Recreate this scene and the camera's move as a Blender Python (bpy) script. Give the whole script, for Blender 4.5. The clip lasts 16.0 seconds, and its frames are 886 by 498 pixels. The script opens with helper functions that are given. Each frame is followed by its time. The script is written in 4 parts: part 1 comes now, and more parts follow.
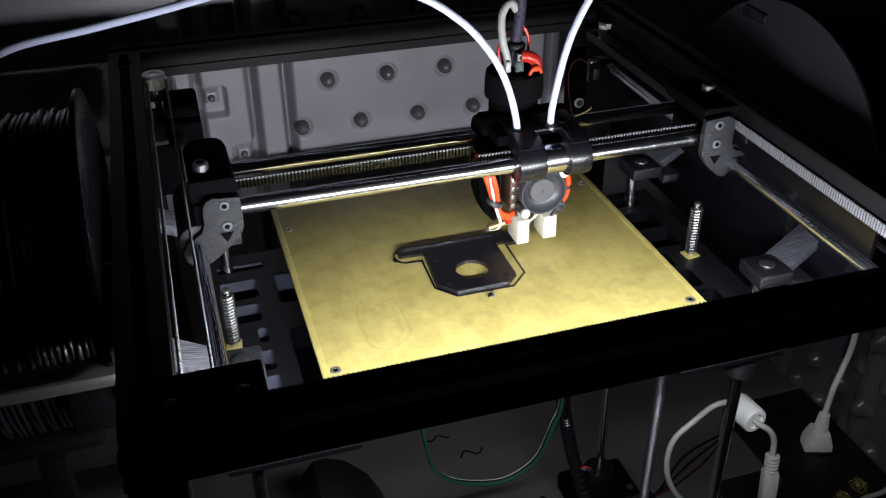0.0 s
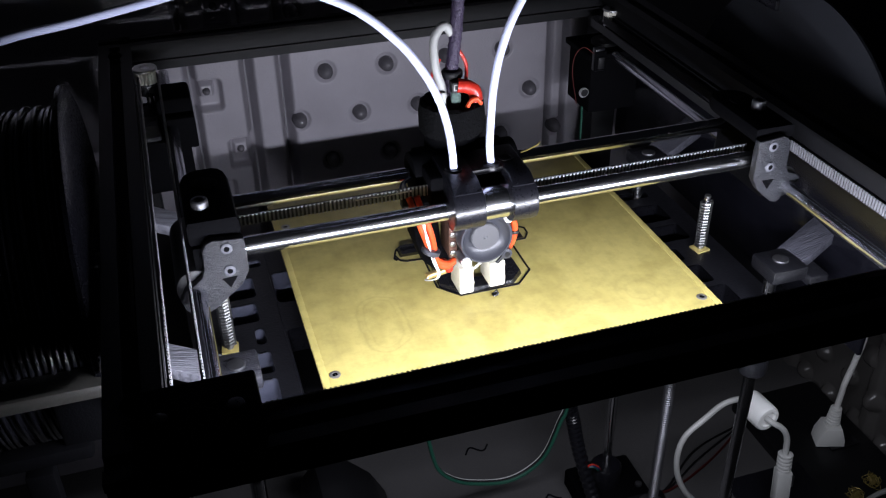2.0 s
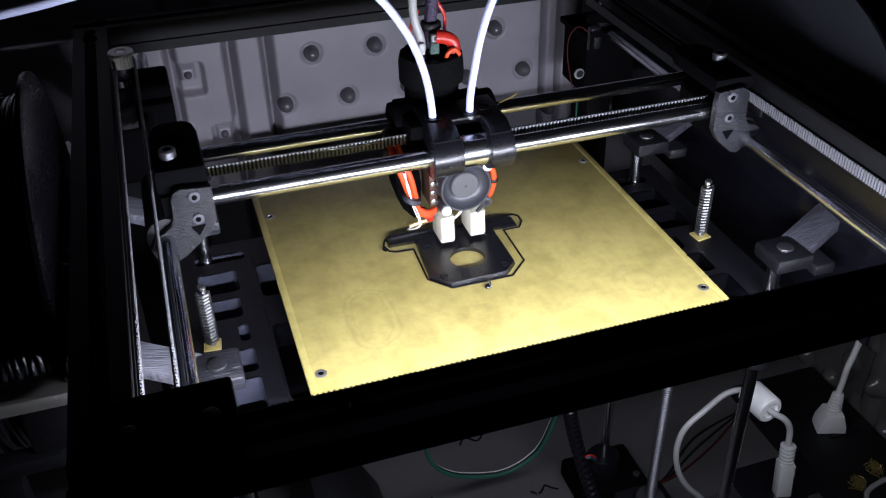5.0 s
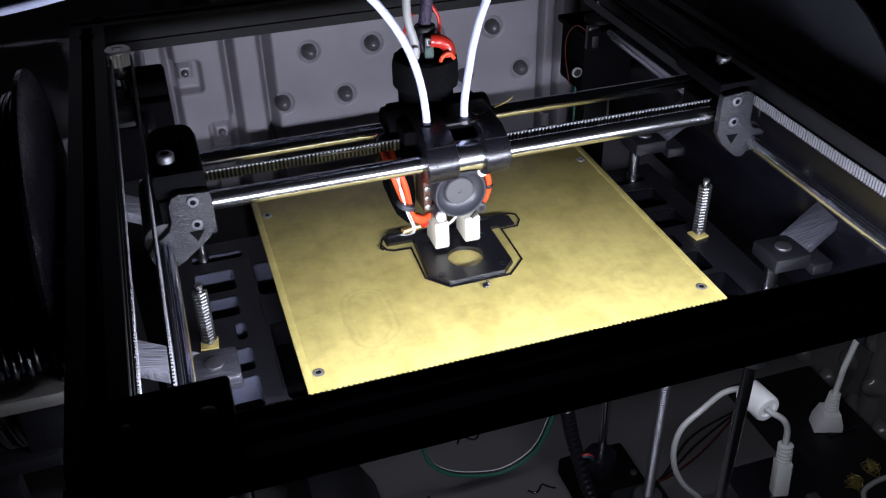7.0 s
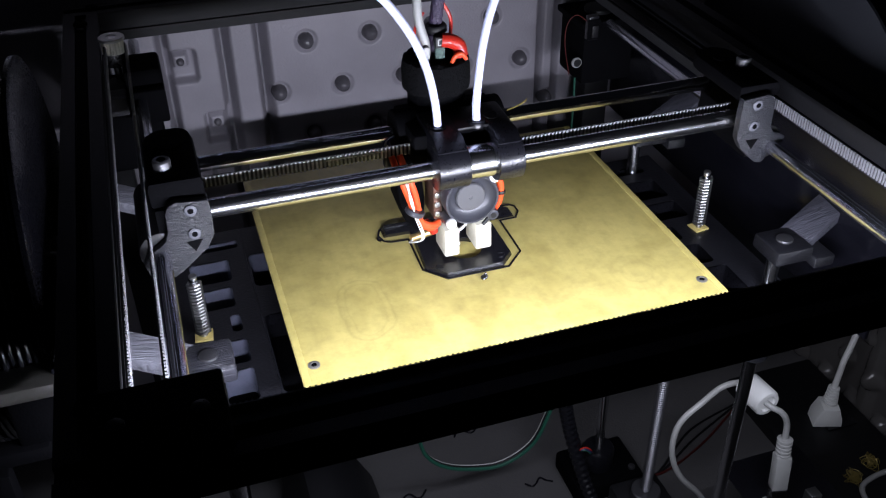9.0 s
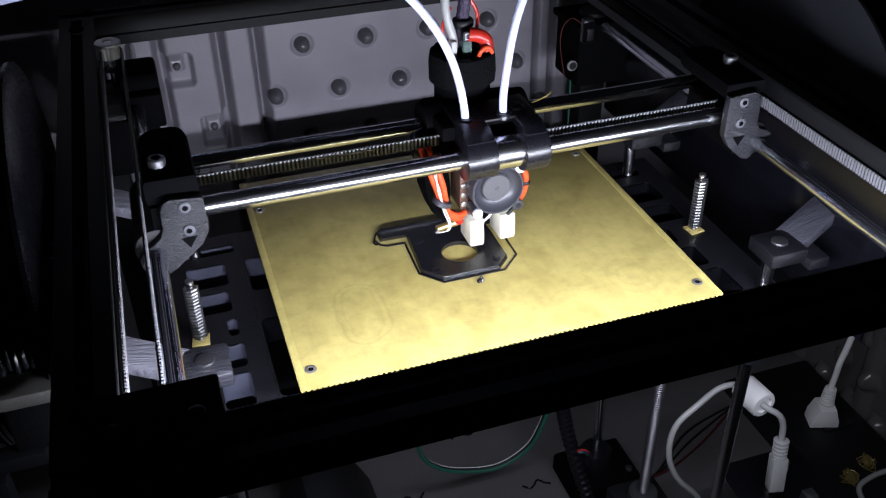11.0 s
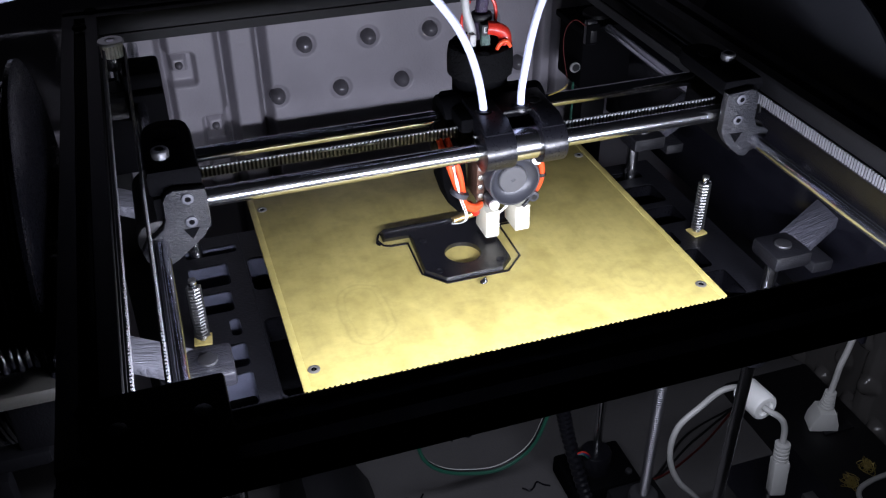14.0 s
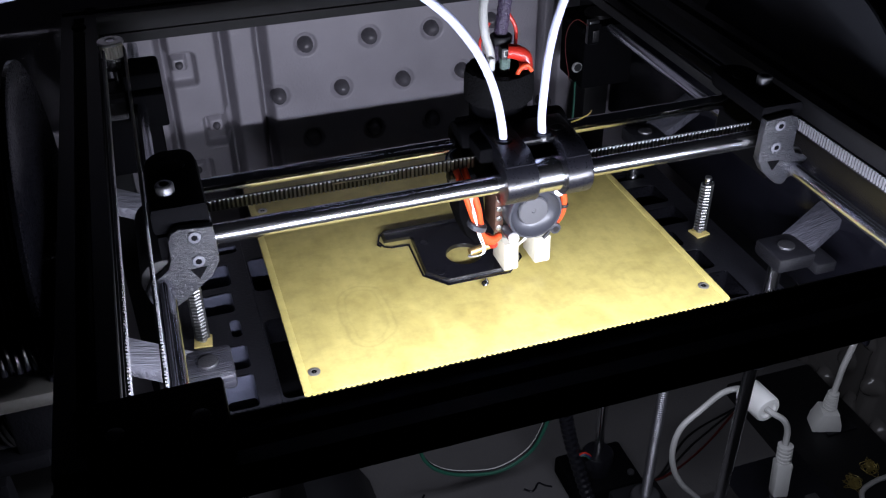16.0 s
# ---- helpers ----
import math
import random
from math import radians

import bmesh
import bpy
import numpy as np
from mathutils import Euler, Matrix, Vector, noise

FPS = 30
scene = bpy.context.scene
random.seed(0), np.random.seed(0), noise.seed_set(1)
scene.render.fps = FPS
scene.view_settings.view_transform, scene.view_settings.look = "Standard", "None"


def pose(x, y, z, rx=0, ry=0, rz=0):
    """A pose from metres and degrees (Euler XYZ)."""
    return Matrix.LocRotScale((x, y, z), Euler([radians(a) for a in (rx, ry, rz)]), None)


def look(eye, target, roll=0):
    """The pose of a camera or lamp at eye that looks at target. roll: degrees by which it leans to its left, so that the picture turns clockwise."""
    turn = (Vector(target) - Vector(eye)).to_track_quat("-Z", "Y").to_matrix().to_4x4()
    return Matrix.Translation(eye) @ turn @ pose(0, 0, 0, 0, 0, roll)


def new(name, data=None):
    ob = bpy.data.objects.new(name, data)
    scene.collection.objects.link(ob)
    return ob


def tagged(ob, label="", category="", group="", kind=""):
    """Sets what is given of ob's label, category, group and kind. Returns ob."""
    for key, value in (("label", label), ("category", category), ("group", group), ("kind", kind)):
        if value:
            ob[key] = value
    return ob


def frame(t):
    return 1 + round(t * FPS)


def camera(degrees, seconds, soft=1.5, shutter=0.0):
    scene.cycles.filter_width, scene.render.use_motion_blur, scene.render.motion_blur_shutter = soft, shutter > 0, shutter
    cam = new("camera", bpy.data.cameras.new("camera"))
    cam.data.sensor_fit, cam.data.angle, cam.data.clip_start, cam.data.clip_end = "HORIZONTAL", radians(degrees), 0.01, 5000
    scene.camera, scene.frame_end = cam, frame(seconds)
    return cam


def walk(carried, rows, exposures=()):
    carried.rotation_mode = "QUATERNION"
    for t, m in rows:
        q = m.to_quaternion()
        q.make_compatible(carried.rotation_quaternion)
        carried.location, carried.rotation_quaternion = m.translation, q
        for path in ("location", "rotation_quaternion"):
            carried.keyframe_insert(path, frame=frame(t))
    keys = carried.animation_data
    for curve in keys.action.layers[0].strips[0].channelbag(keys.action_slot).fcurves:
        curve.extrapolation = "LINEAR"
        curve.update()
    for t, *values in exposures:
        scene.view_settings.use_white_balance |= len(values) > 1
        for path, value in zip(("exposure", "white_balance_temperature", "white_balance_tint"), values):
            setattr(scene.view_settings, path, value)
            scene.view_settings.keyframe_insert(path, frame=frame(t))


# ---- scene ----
cam = camera(50.98, 16.0, soft=1.2)
PATH = [
    (0, (-0.1699, -0.4736, 0.3250), (-0.0318, -0.0283, 0.0332), -0.37),
    (0.5, (-0.1683, -0.4648, 0.3227), (-0.0305, -0.0200, 0.0299), -0.49),
    (1, (-0.1667, -0.4596, 0.3215), (-0.0285, -0.0162, 0.0270), -0.57),
    (1.5, (-0.1654, -0.4588, 0.3209), (-0.0290, -0.0157, 0.0250), -0.83),
    (2, (-0.1636, -0.4554, 0.3199), (-0.0284, -0.0132, 0.0220), -1.02),
    (2.5, (-0.1611, -0.4500, 0.3187), (-0.0251, -0.0094, 0.0188), -1.07),
    (3, (-0.1591, -0.4441, 0.3159), (-0.0229, -0.0060, 0.0126), -1.05),
    (3.5, (-0.1578, -0.4402, 0.3152), (-0.0210, -0.0033, 0.0104), -1.09),
    (4, (-0.1551, -0.4358, 0.3141), (-0.0182, -0.0005, 0.0071), -1.20),
    (6.5, (-0.1543, -0.4342, 0.3123), (-0.0191, 0.0007, 0.0040), -1.32),
    (7, (-0.1548, -0.4337, 0.3122), (-0.0173, 0.0003, 0.0036), -1.10),
    (7.5, (-0.1544, -0.4317, 0.3102), (-0.0161, 0.0007, -0.0003), -0.92),
    (8, (-0.1544, -0.4321, 0.3095), (-0.0165, -0.0001, -0.0017), -0.87),
    (8.5, (-0.1545, -0.4298, 0.3076), (-0.0157, 0.0015, -0.0041), -0.75),
    (9, (-0.1533, -0.4288, 0.3081), (-0.0153, 0.0023, -0.0042), -0.80),
    (11.5, (-0.1523, -0.4296, 0.3100), (-0.0129, 0.0016, -0.0016), -0.96),
    (12, (-0.1542, -0.4285, 0.3071), (-0.0142, 0.0021, -0.0051), -0.71),
    (12.5, (-0.1536, -0.4289, 0.3079), (-0.0139, 0.0018, -0.0043), -0.70),
    (13, (-0.1547, -0.4270, 0.3082), (-0.0151, 0.0042, -0.0034), -0.65),
    (13.5, (-0.1542, -0.4271, 0.3086), (-0.0139, 0.0043, -0.0023), -0.66),
    (14, (-0.1559, -0.4279, 0.3086), (-0.0145, 0.0034, -0.0020), -0.47),
    (14.5, (-0.1561, -0.4273, 0.3099), (-0.0152, 0.0041, -0.0008), -0.45),
    (15, (-0.1554, -0.4268, 0.3091), (-0.0147, 0.0044, -0.0019), -0.53),
    (15.5, (-0.1555, -0.4242, 0.3089), (-0.0145, 0.0062, -0.0033), -0.45),
    (16, (-0.1544, -0.4250, 0.3085), (-0.0143, 0.0061, -0.0029), -0.55),
]
# the clip opens a little warmer, then the white balance settles
TINTS = [(0, -0.03, 7150, 3), (1.5, 0.0, 6850, 6), (3, 0.0, 6500, 10), (16, 0.0, 6500, 10)]
walk(cam, [(t, look(eye, target, roll)) for t, eye, target, roll in PATH], TINTS)

# ---- light ----
world = bpy.data.worlds.new("world")
scene.world = world
world.use_nodes = True
world.node_tree.nodes["Background"].inputs[0].default_value = (0.55, 0.62, 0.9, 1)
world.node_tree.nodes["Background"].inputs[1].default_value = 0.004
lamp = bpy.data.lights.new("led_light", "AREA")
lamp.shape, lamp.size, lamp.size_y, lamp.energy = "RECTANGLE", 0.34, 0.007, 1.98
lamp.color = (0.845, 0.88, 1.05)
lamp_ob = new("led_light", lamp)
lamp_ob.matrix_world = look((-0.012, -0.1908, 0.0642), (-0.012, 0.05, 0.042))


# ---- materials ----
def material(name, colour, rough=0.5, metal=0.0, vary=0.15, scale=60.0, bump=0.1, fine=900.0, spec=0.5, stretch=(1, 1, 1)):
    """A surface with stains at one scale and grain at a finer one."""
    m = bpy.data.materials.new(name)
    m.use_nodes = True
    nt = m.node_tree
    b = nt.nodes["Principled BSDF"]
    co = nt.nodes.new("ShaderNodeTexCoord")
    mp = nt.nodes.new("ShaderNodeMapping")
    mp.inputs["Scale"].default_value = stretch
    nt.links.new(co.outputs["Object"], mp.inputs["Vector"])
    n1, n2 = nt.nodes.new("ShaderNodeTexNoise"), nt.nodes.new("ShaderNodeTexNoise")
    n1.inputs["Scale"].default_value, n1.inputs["Detail"].default_value = scale, 6
    n2.inputs["Scale"].default_value, n2.inputs["Detail"].default_value = fine, 3
    for n in (n1, n2):
        nt.links.new(mp.outputs[0], n.inputs["Vector"])
    mix = nt.nodes.new("ShaderNodeMix")
    mix.data_type = "RGBA"
    mix.inputs[6].default_value = (*[c * (1 - vary) for c in colour], 1)
    mix.inputs[7].default_value = (*[min(1, c * (1 + vary)) for c in colour], 1)
    nt.links.new(n1.outputs["Fac"], mix.inputs[0])
    nt.links.new(mix.outputs[2], b.inputs["Base Color"])
    r = nt.nodes.new("ShaderNodeMapRange")
    r.inputs["To Min"].default_value, r.inputs["To Max"].default_value = max(0.03, rough - 0.1), min(1, rough + 0.1)
    nt.links.new(n2.outputs["Fac"], r.inputs["Value"])
    nt.links.new(r.outputs[0], b.inputs["Roughness"])
    b.inputs["Metallic"].default_value = metal
    b.inputs["Specular IOR Level"].default_value = spec
    if bump:
        bp = nt.nodes.new("ShaderNodeBump")
        bp.inputs["Strength"].default_value, bp.inputs["Distance"].default_value = bump, 0.001
        nt.links.new(n2.outputs["Fac"], bp.inputs["Height"])
        nt.links.new(bp.outputs[0], b.inputs["Normal"])
    return m


BLACK = material("black_plastic", (0.005, 0.005, 0.006), 0.5, bump=0.15, spec=0.35)
BLACK_GLOSS = material("glossy_black_plastic", (0.005, 0.005, 0.007), 0.3, bump=0.02, spec=0.45)
PRINT_BLACK = material("printed_black_plastic", (0.006, 0.006, 0.008), 0.42, bump=0.6, fine=260, stretch=(1, 1, 14))
PRINT_GREY = material("printed_grey_plastic", (0.0100, 0.0105, 0.0138), 0.45, bump=0.8, fine=300, stretch=(1, 1, 8), vary=0.3)
RAIL = material("black_anodised_aluminium", (0.0055, 0.0055, 0.0065), 0.55, 0.0, bump=0.08, spec=0.25)
MATTE = material("matte_black_plastic", (0.0022, 0.0022, 0.0027), 0.75, bump=0.2, spec=0.02)
GREY_TAG = material("grey_sticker", (0.2, 0.2, 0.2), 0.5, bump=0.05)
SCREW_GREY = material("oily_steel", (0.14, 0.14, 0.15), 0.42, 0.9, bump=0.2)
STEEL = material("polished_steel", (0.62, 0.62, 0.64), 0.2, 1.0, bump=0.03, stretch=(0.05, 1, 1))
SATIN = material("satin_steel", (0.60, 0.61, 0.68), 0.2, 1.0, bump=0.0, fine=3)
STEEL_ROUGH = material("knurled_steel", (0.72, 0.69, 0.60), 0.45, 0.35, bump=0.2, fine=1200)
STEEL_DULL = material("dull_steel", (0.5, 0.5, 0.5), 0.38, 1.0, bump=0.1, fine=1500)
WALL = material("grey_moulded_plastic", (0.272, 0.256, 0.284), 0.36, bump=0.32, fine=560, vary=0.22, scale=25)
# Bosses: wall plastic darkened, their steep sides' shade put into the colour.
BOSS_SHADED = material("shaded_boss_plastic", (0.085, 0.080, 0.090), 0.22, bump=0.05, vary=0.3, scale=120)
# Much darker copy of the wall plastic; dim light is put into the colour.
WALL_SHADED = material("shaded_moulded_plastic", (0.03, 0.03, 0.032), 0.5, bump=0.3, fine=420, vary=0.2, scale=25)
# Right wall: same crate plastic, darkened to stand for the weak light there.
WALL_SIDE = material("shaded_moulded_gloss", (0.085, 0.080, 0.076), 0.22, bump=0.25, fine=420, vary=0.2, scale=25)
FLOOR = material("grey_tray_plastic", (0.070, 0.067, 0.068), 0.6, bump=0.3, fine=500, vary=0.2, scale=14)
BELT = material("grey_belt_rubber", (0.012, 0.012, 0.013), 0.55, bump=0.2)
BELT_TEETH = material("pale_belt_teeth", (0.10, 0.10, 0.11), 0.5, bump=0.3)
WHITE = material("white_plastic", (0.72, 0.72, 0.70), 0.4, bump=0.05, vary=0.06)
PTFE = material("white_tube", (0.50, 0.53, 0.72), 0.35, bump=0.02, vary=0.04)
BLOCK_WHITE = material("white_ceramic_tape", (0.52, 0.495, 0.405), 0.7, bump=0.5, fine=500, vary=0.18, scale=200)
ORANGE = material("orange_wire", (0.60, 0.060, 0.014), 0.4, bump=0.03)
RED = material("red_tape", (0.42, 0.022, 0.013), 0.3, bump=0.2, scale=150)
FOAM = material("black_foam", (0.003, 0.003, 0.0034), 0.95, bump=1.0, fine=700, vary=0.5, scale=400, spec=0.06)
FAN_GREY = material("fan_grey_plastic", (0.028, 0.029, 0.036), 0.4, bump=0.05)
FAN_HUB = material("fan_hub_sticker", (0.055, 0.055, 0.06), 0.5, bump=0.05)
COPPER = material("copper_fins", (0.13, 0.070, 0.052), 0.4, 0.5, bump=0.1)
BRASS = material("brass", (0.7, 0.5, 0.22), 0.35, 0.9, bump=0.1)
GOLD = material("gold_wire", (0.30, 0.23, 0.07), 0.4, 0.5, bump=0.1)
CORD = material("light_grey_cord", (0.32, 0.32, 0.31), 0.45, bump=0.05, vary=0.08)
MESH_GREEN = material("green_braid", (0.06, 0.10, 0.085), 0.6, bump=1.0, fine=1200, vary=0.95, scale=900)
LOOM = material("braided_sleeve", (0.030, 0.020, 0.045), 0.55, bump=1.0, fine=900, vary=0.8, scale=700)
GREEN = material("green_wire", (0.008, 0.055, 0.035), 0.45, bump=0.05)
CLEAR = material("spool_plastic", (0.0025, 0.0025, 0.0035), 0.5, bump=0.05, spec=0.1)
FLANGE = material("smoky_spool_plastic", (0.0022, 0.0022, 0.0034), 0.28, bump=0.03, spec=0.25)
DISC = material("dark_blue_grey_disc", (0.011, 0.012, 0.0155), 0.5, bump=0.05, vary=0.25, scale=18)
BEIGE = material("beige_plastic", (0.048, 0.046, 0.042), 0.35, bump=0.1, vary=0.15)
FILAMENT = material("black_filament", (0.008, 0.008, 0.011), 0.2, bump=0.02, spec=0.9)
# Pocket walls: scuffed black plastic made paler for the light falling on them.
POCKET = material("lit_scuffed_plastic", (0.078, 0.082, 0.115), 0.36, bump=0.4, fine=300, vary=0.4, scale=90)
ARM_DARK = material("scuffed_printed_plastic", (0.050, 0.050, 0.062), 0.3, bump=1.0, fine=420, vary=0.9, scale=130, stretch=(0.15, 3, 1))
# Left clamps and arms: streaky prints, paler to include the light on them.
STREAK = material("streaky_printed_plastic", (0.027, 0.027, 0.034), 0.34, bump=1.0, fine=420, vary=0.95, scale=190, stretch=(0.05, 3, 1))
ARM_LIT = material("lit_printed_plastic", (0.15, 0.15, 0.175), 0.3, bump=1.0, fine=420, vary=0.8, scale=130, stretch=(0.15, 3, 1))
# Cross belt teeth: two paler greys, each with its run's light in the colour.
BELT_GREY = material("lit_belt_teeth", (0.24, 0.245, 0.265), 0.45, bump=0.3)
SCREW_MID = material("worn_steel_screw", (0.30, 0.29, 0.27), 0.4, 0.7, bump=0.1)
BELT_LIT = material("lit_grey_belt", (0.14, 0.145, 0.16), 0.6, bump=0.3)
SCREW_PALE = material("zinc_screw", (0.075, 0.076, 0.088), 0.55, 0.0, bump=0.1, spec=0.3)
DECK = material("worn_black_plastic", (0.011, 0.011, 0.014), 0.36, bump=0.25, fine=700, vary=0.5, scale=140, spec=0.5)
NAVY = material("black_acrylic", (0.004, 0.004, 0.006), 0.18, bump=0.02, vary=0.3)
YELLOW = material("yellow_fibreglass", (0.62, 0.50, 0.18), 0.45, bump=0.2, vary=0.15, scale=120)


def plate_material():
    """Yellow fibreglass sheet: a waxy sheen, cloudy stains and faint swirls of old adhesive."""
    m = material("yellow_build_plate", (0.435, 0.362, 0.122), 0.36, bump=0.12, fine=1400, vary=0.12, scale=60)
    nt = m.node_tree
    b = nt.nodes["Principled BSDF"]
    base = b.inputs["Base Color"].links[0].from_socket
    co = nt.nodes["Texture Coordinate"].outputs["Object"]
    clouds = nt.nodes.new("ShaderNodeTexNoise")
    clouds.inputs["Scale"].default_value, clouds.inputs["Detail"].default_value, clouds.inputs["Distortion"].default_value = 34, 14, 0.9
    nt.links.new(co, clouds.inputs["Vector"])
    ramp = nt.nodes.new("ShaderNodeValToRGB")
    ramp.color_ramp.elements[0].position, ramp.color_ramp.elements[1].position = 0.32, 0.60
    ramp.color_ramp.elements[0].color, ramp.color_ramp.elements[1].color = (0.74, 0.72, 0.62, 1), (1.08, 1.08, 1.06, 1)
    nt.links.new(clouds.outputs["Fac"], ramp.inputs["Fac"])
    mul = nt.nodes.new("ShaderNodeMix")
    mul.data_type, mul.blend_type = "RGBA", "MULTIPLY"
    mul.inputs[0].default_value = 0.62
    nt.links.new(base, mul.inputs[6])
    nt.links.new(ramp.outputs[0], mul.inputs[7])
    streak = nt.nodes.new("ShaderNodeTexNoise")
    streak.inputs["Scale"].default_value, streak.inputs["Detail"].default_value = 40, 8
    smap = nt.nodes.new("ShaderNodeMapping")
    smap.inputs["Scale"].default_value, smap.inputs["Rotation"].default_value = (6, 0.35, 1), (0, 0, 0.12)
    nt.links.new(co, smap.inputs["Vector"])
    nt.links.new(smap.outputs[0], streak.inputs["Vector"])
    sramp = nt.nodes.new("ShaderNodeMapRange")
    sramp.inputs["From Min"].default_value, sramp.inputs["From Max"].default_value = 0.3, 0.7
    sramp.inputs["To Min"].default_value, sramp.inputs["To Max"].default_value = 0.95, 1.03
    nt.links.new(streak.outputs["Fac"], sramp.inputs["Value"])
    sm = nt.nodes.new("ShaderNodeMix")
    sm.data_type, sm.blend_type = "RGBA", "MULTIPLY"
    sm.inputs[0].default_value = 1
    nt.links.new(mul.outputs[2], sm.inputs[6])
    nt.links.new(sramp.outputs[0], sm.inputs[7])
    # fine mottling left by worn adhesive
    mottle = nt.nodes.new("ShaderNodeTexNoise")
    mottle.inputs["Scale"].default_value, mottle.inputs["Detail"].default_value, mottle.inputs["Roughness"].default_value = 110, 9, 0.7
    nt.links.new(co, mottle.inputs["Vector"])
    mrange = nt.nodes.new("ShaderNodeMapRange")
    mrange.inputs["From Min"].default_value, mrange.inputs["From Max"].default_value = 0.34, 0.56
    mrange.inputs["To Min"].default_value, mrange.inputs["To Max"].default_value = 0.86, 1.04
    nt.links.new(mottle.outputs["Fac"], mrange.inputs["Value"])
    mo = nt.nodes.new("ShaderNodeMix")
    mo.data_type, mo.blend_type = "RGBA", "MULTIPLY"
    mo.inputs[0].default_value = 1
    nt.links.new(sm.outputs[2], mo.inputs[6])
    nt.links.new(mrange.outputs[0], mo.inputs[7])
    last = mo.outputs[2]
    # swirls: thin rings left by earlier prints
    for cx, cy, r, w, s in ((-0.069, -0.0515, 0.0135, 0.0007, 0.88), (-0.069, -0.0515, 0.0098, 0.0006, 0.91), (0.083, -0.056, 0.010, 0.0009, 0.91), (0.083, -0.056, 0.005, 0.0008, 0.9), (0.083, -0.056, 0.016, 0.0011, 0.93)):
        sub = nt.nodes.new("ShaderNodeVectorMath")
        sub.operation = "SUBTRACT"
        sub.inputs[1].default_value = (cx, cy, 0)
        warp = nt.nodes.new("ShaderNodeMix")
        warp.data_type = "VECTOR"
        warp.inputs[0].default_value = 0.008
        nt.links.new(co, warp.inputs[4])
        nt.links.new(clouds.outputs["Color"], warp.inputs[5])
        nt.links.new(warp.outputs[1], sub.inputs[0])
        ln = nt.nodes.new("ShaderNodeVectorMath")
        ln.operation = "LENGTH"
        # the left marks are long loops, the right ones round
        lower, upper, rest = [nt.nodes.new("ShaderNodeVectorMath") for _ in range(3)]
        lower.operation, upper.operation, rest.operation = "MAXIMUM", "MINIMUM", "SUBTRACT"
        lower.inputs[1].default_value = (0, 0, 0)
        upper.inputs[1].default_value = (0, 0.026 if cx < 0 else 0, 0)
        nt.links.new(sub.outputs[0], lower.inputs[0])
        nt.links.new(lower.outputs[0], upper.inputs[0])
        nt.links.new(sub.outputs[0], rest.inputs[0])
        nt.links.new(upper.outputs[0], rest.inputs[1])
        nt.links.new(rest.outputs[0], ln.inputs[0])
        cmp = nt.nodes.new("ShaderNodeMath")
        cmp.operation = "SUBTRACT"
        cmp.inputs[1].default_value = r
        nt.links.new(ln.outputs["Value"], cmp.inputs[0])
        ab = nt.nodes.new("ShaderNodeMath")
        ab.operation = "ABSOLUTE"
        nt.links.new(cmp.outputs[0], ab.inputs[0])
        mr = nt.nodes.new("ShaderNodeMapRange")
        mr.inputs["From Max"].default_value = w * 1.6
        mr.inputs["To Min"].default_value, mr.inputs["To Max"].default_value = s, 1.0
        nt.links.new(ab.outputs[0], mr.inputs["Value"])
        mm = nt.nodes.new("ShaderNodeMix")
        mm.data_type, mm.blend_type = "RGBA", "MULTIPLY"
        mm.inputs[0].default_value = 1
        nt.links.new(last, mm.inputs[6])
        nt.links.new(mr.outputs[0], mm.inputs[7])
        last = mm.outputs[2]
    nt.links.new(last, b.inputs["Base Color"])
    return m


PLATE = plate_material()


# ---- mesh tools ----
def box(bm, x0, x1, y0, y1, z0, z1, bevel=0.0, m=None):
    """A box between six planes, with bevelled edges."""
    g = bmesh.ops.create_cube(bm, size=1.0, matrix=Matrix.Translation(((x0 + x1) / 2, (y0 + y1) / 2, (z0 + z1) / 2)) @ Matrix.Diagonal((abs(x1 - x0), abs(y1 - y0), abs(z1 - z0), 1)))
    vs = g["verts"]
    if bevel:
        es = list({e for v in vs for e in v.link_edges})
        r = bmesh.ops.bevel(bm, geom=es, offset=bevel, segments=2, profile=0.5, affect="EDGES")
        vs = list({v for f in r["faces"] for v in f.verts} | {v for v in vs if v.is_valid})
    if m is not None:
        bmesh.ops.transform(bm, matrix=m, verts=vs)
    return bm


def cyl(bm, a, b, r, seg=24, r2=None, bevel=0.0):
    """A cylinder or cone from a to b."""
    a, b = Vector(a), Vector(b)
    d = b - a
    m = Matrix.Translation((a + b) / 2) @ d.to_track_quat("Z", "Y").to_matrix().to_4x4()
    g = bmesh.ops.create_cone(bm, cap_ends=True, segments=seg, radius1=r, radius2=r if r2 is None else r2, depth=d.length, matrix=m)
    if bevel:
        caps = {f for v in g["verts"] for f in v.link_faces if len(f.verts) > 4}
        bmesh.ops.bevel(bm, geom=list({e for f in caps for e in f.edges}), offset=bevel, segments=2, profile=0.5, affect="EDGES")
    return bm


def prism(bm, pts, axis, lo, hi, bevel=0.0):
    """A polygon given in the other two axes, pushed along an axis from lo to hi."""
    def at(p, w):
        return {"x": (w, p[0], p[1]), "y": (p[0], w, p[1]), "z": (p[0], p[1], w)}[axis]
    lower, upper = [bm.verts.new(at(p, lo)) for p in pts], [bm.verts.new(at(p, hi)) for p in pts]
    fs = [bm.faces.new(lower), bm.faces.new(upper[::-1])]
    for i in range(len(pts)):
        j = (i + 1) % len(pts)
        fs.append(bm.faces.new((lower[j], lower[i], upper[i], upper[j])))
    bmesh.ops.recalc_face_normals(bm, faces=fs)
    if bevel:
        bmesh.ops.bevel(bm, geom=list({e for f in fs[:2] for e in f.edges}), offset=bevel, segments=2, profile=0.5, affect="EDGES")
    return bm


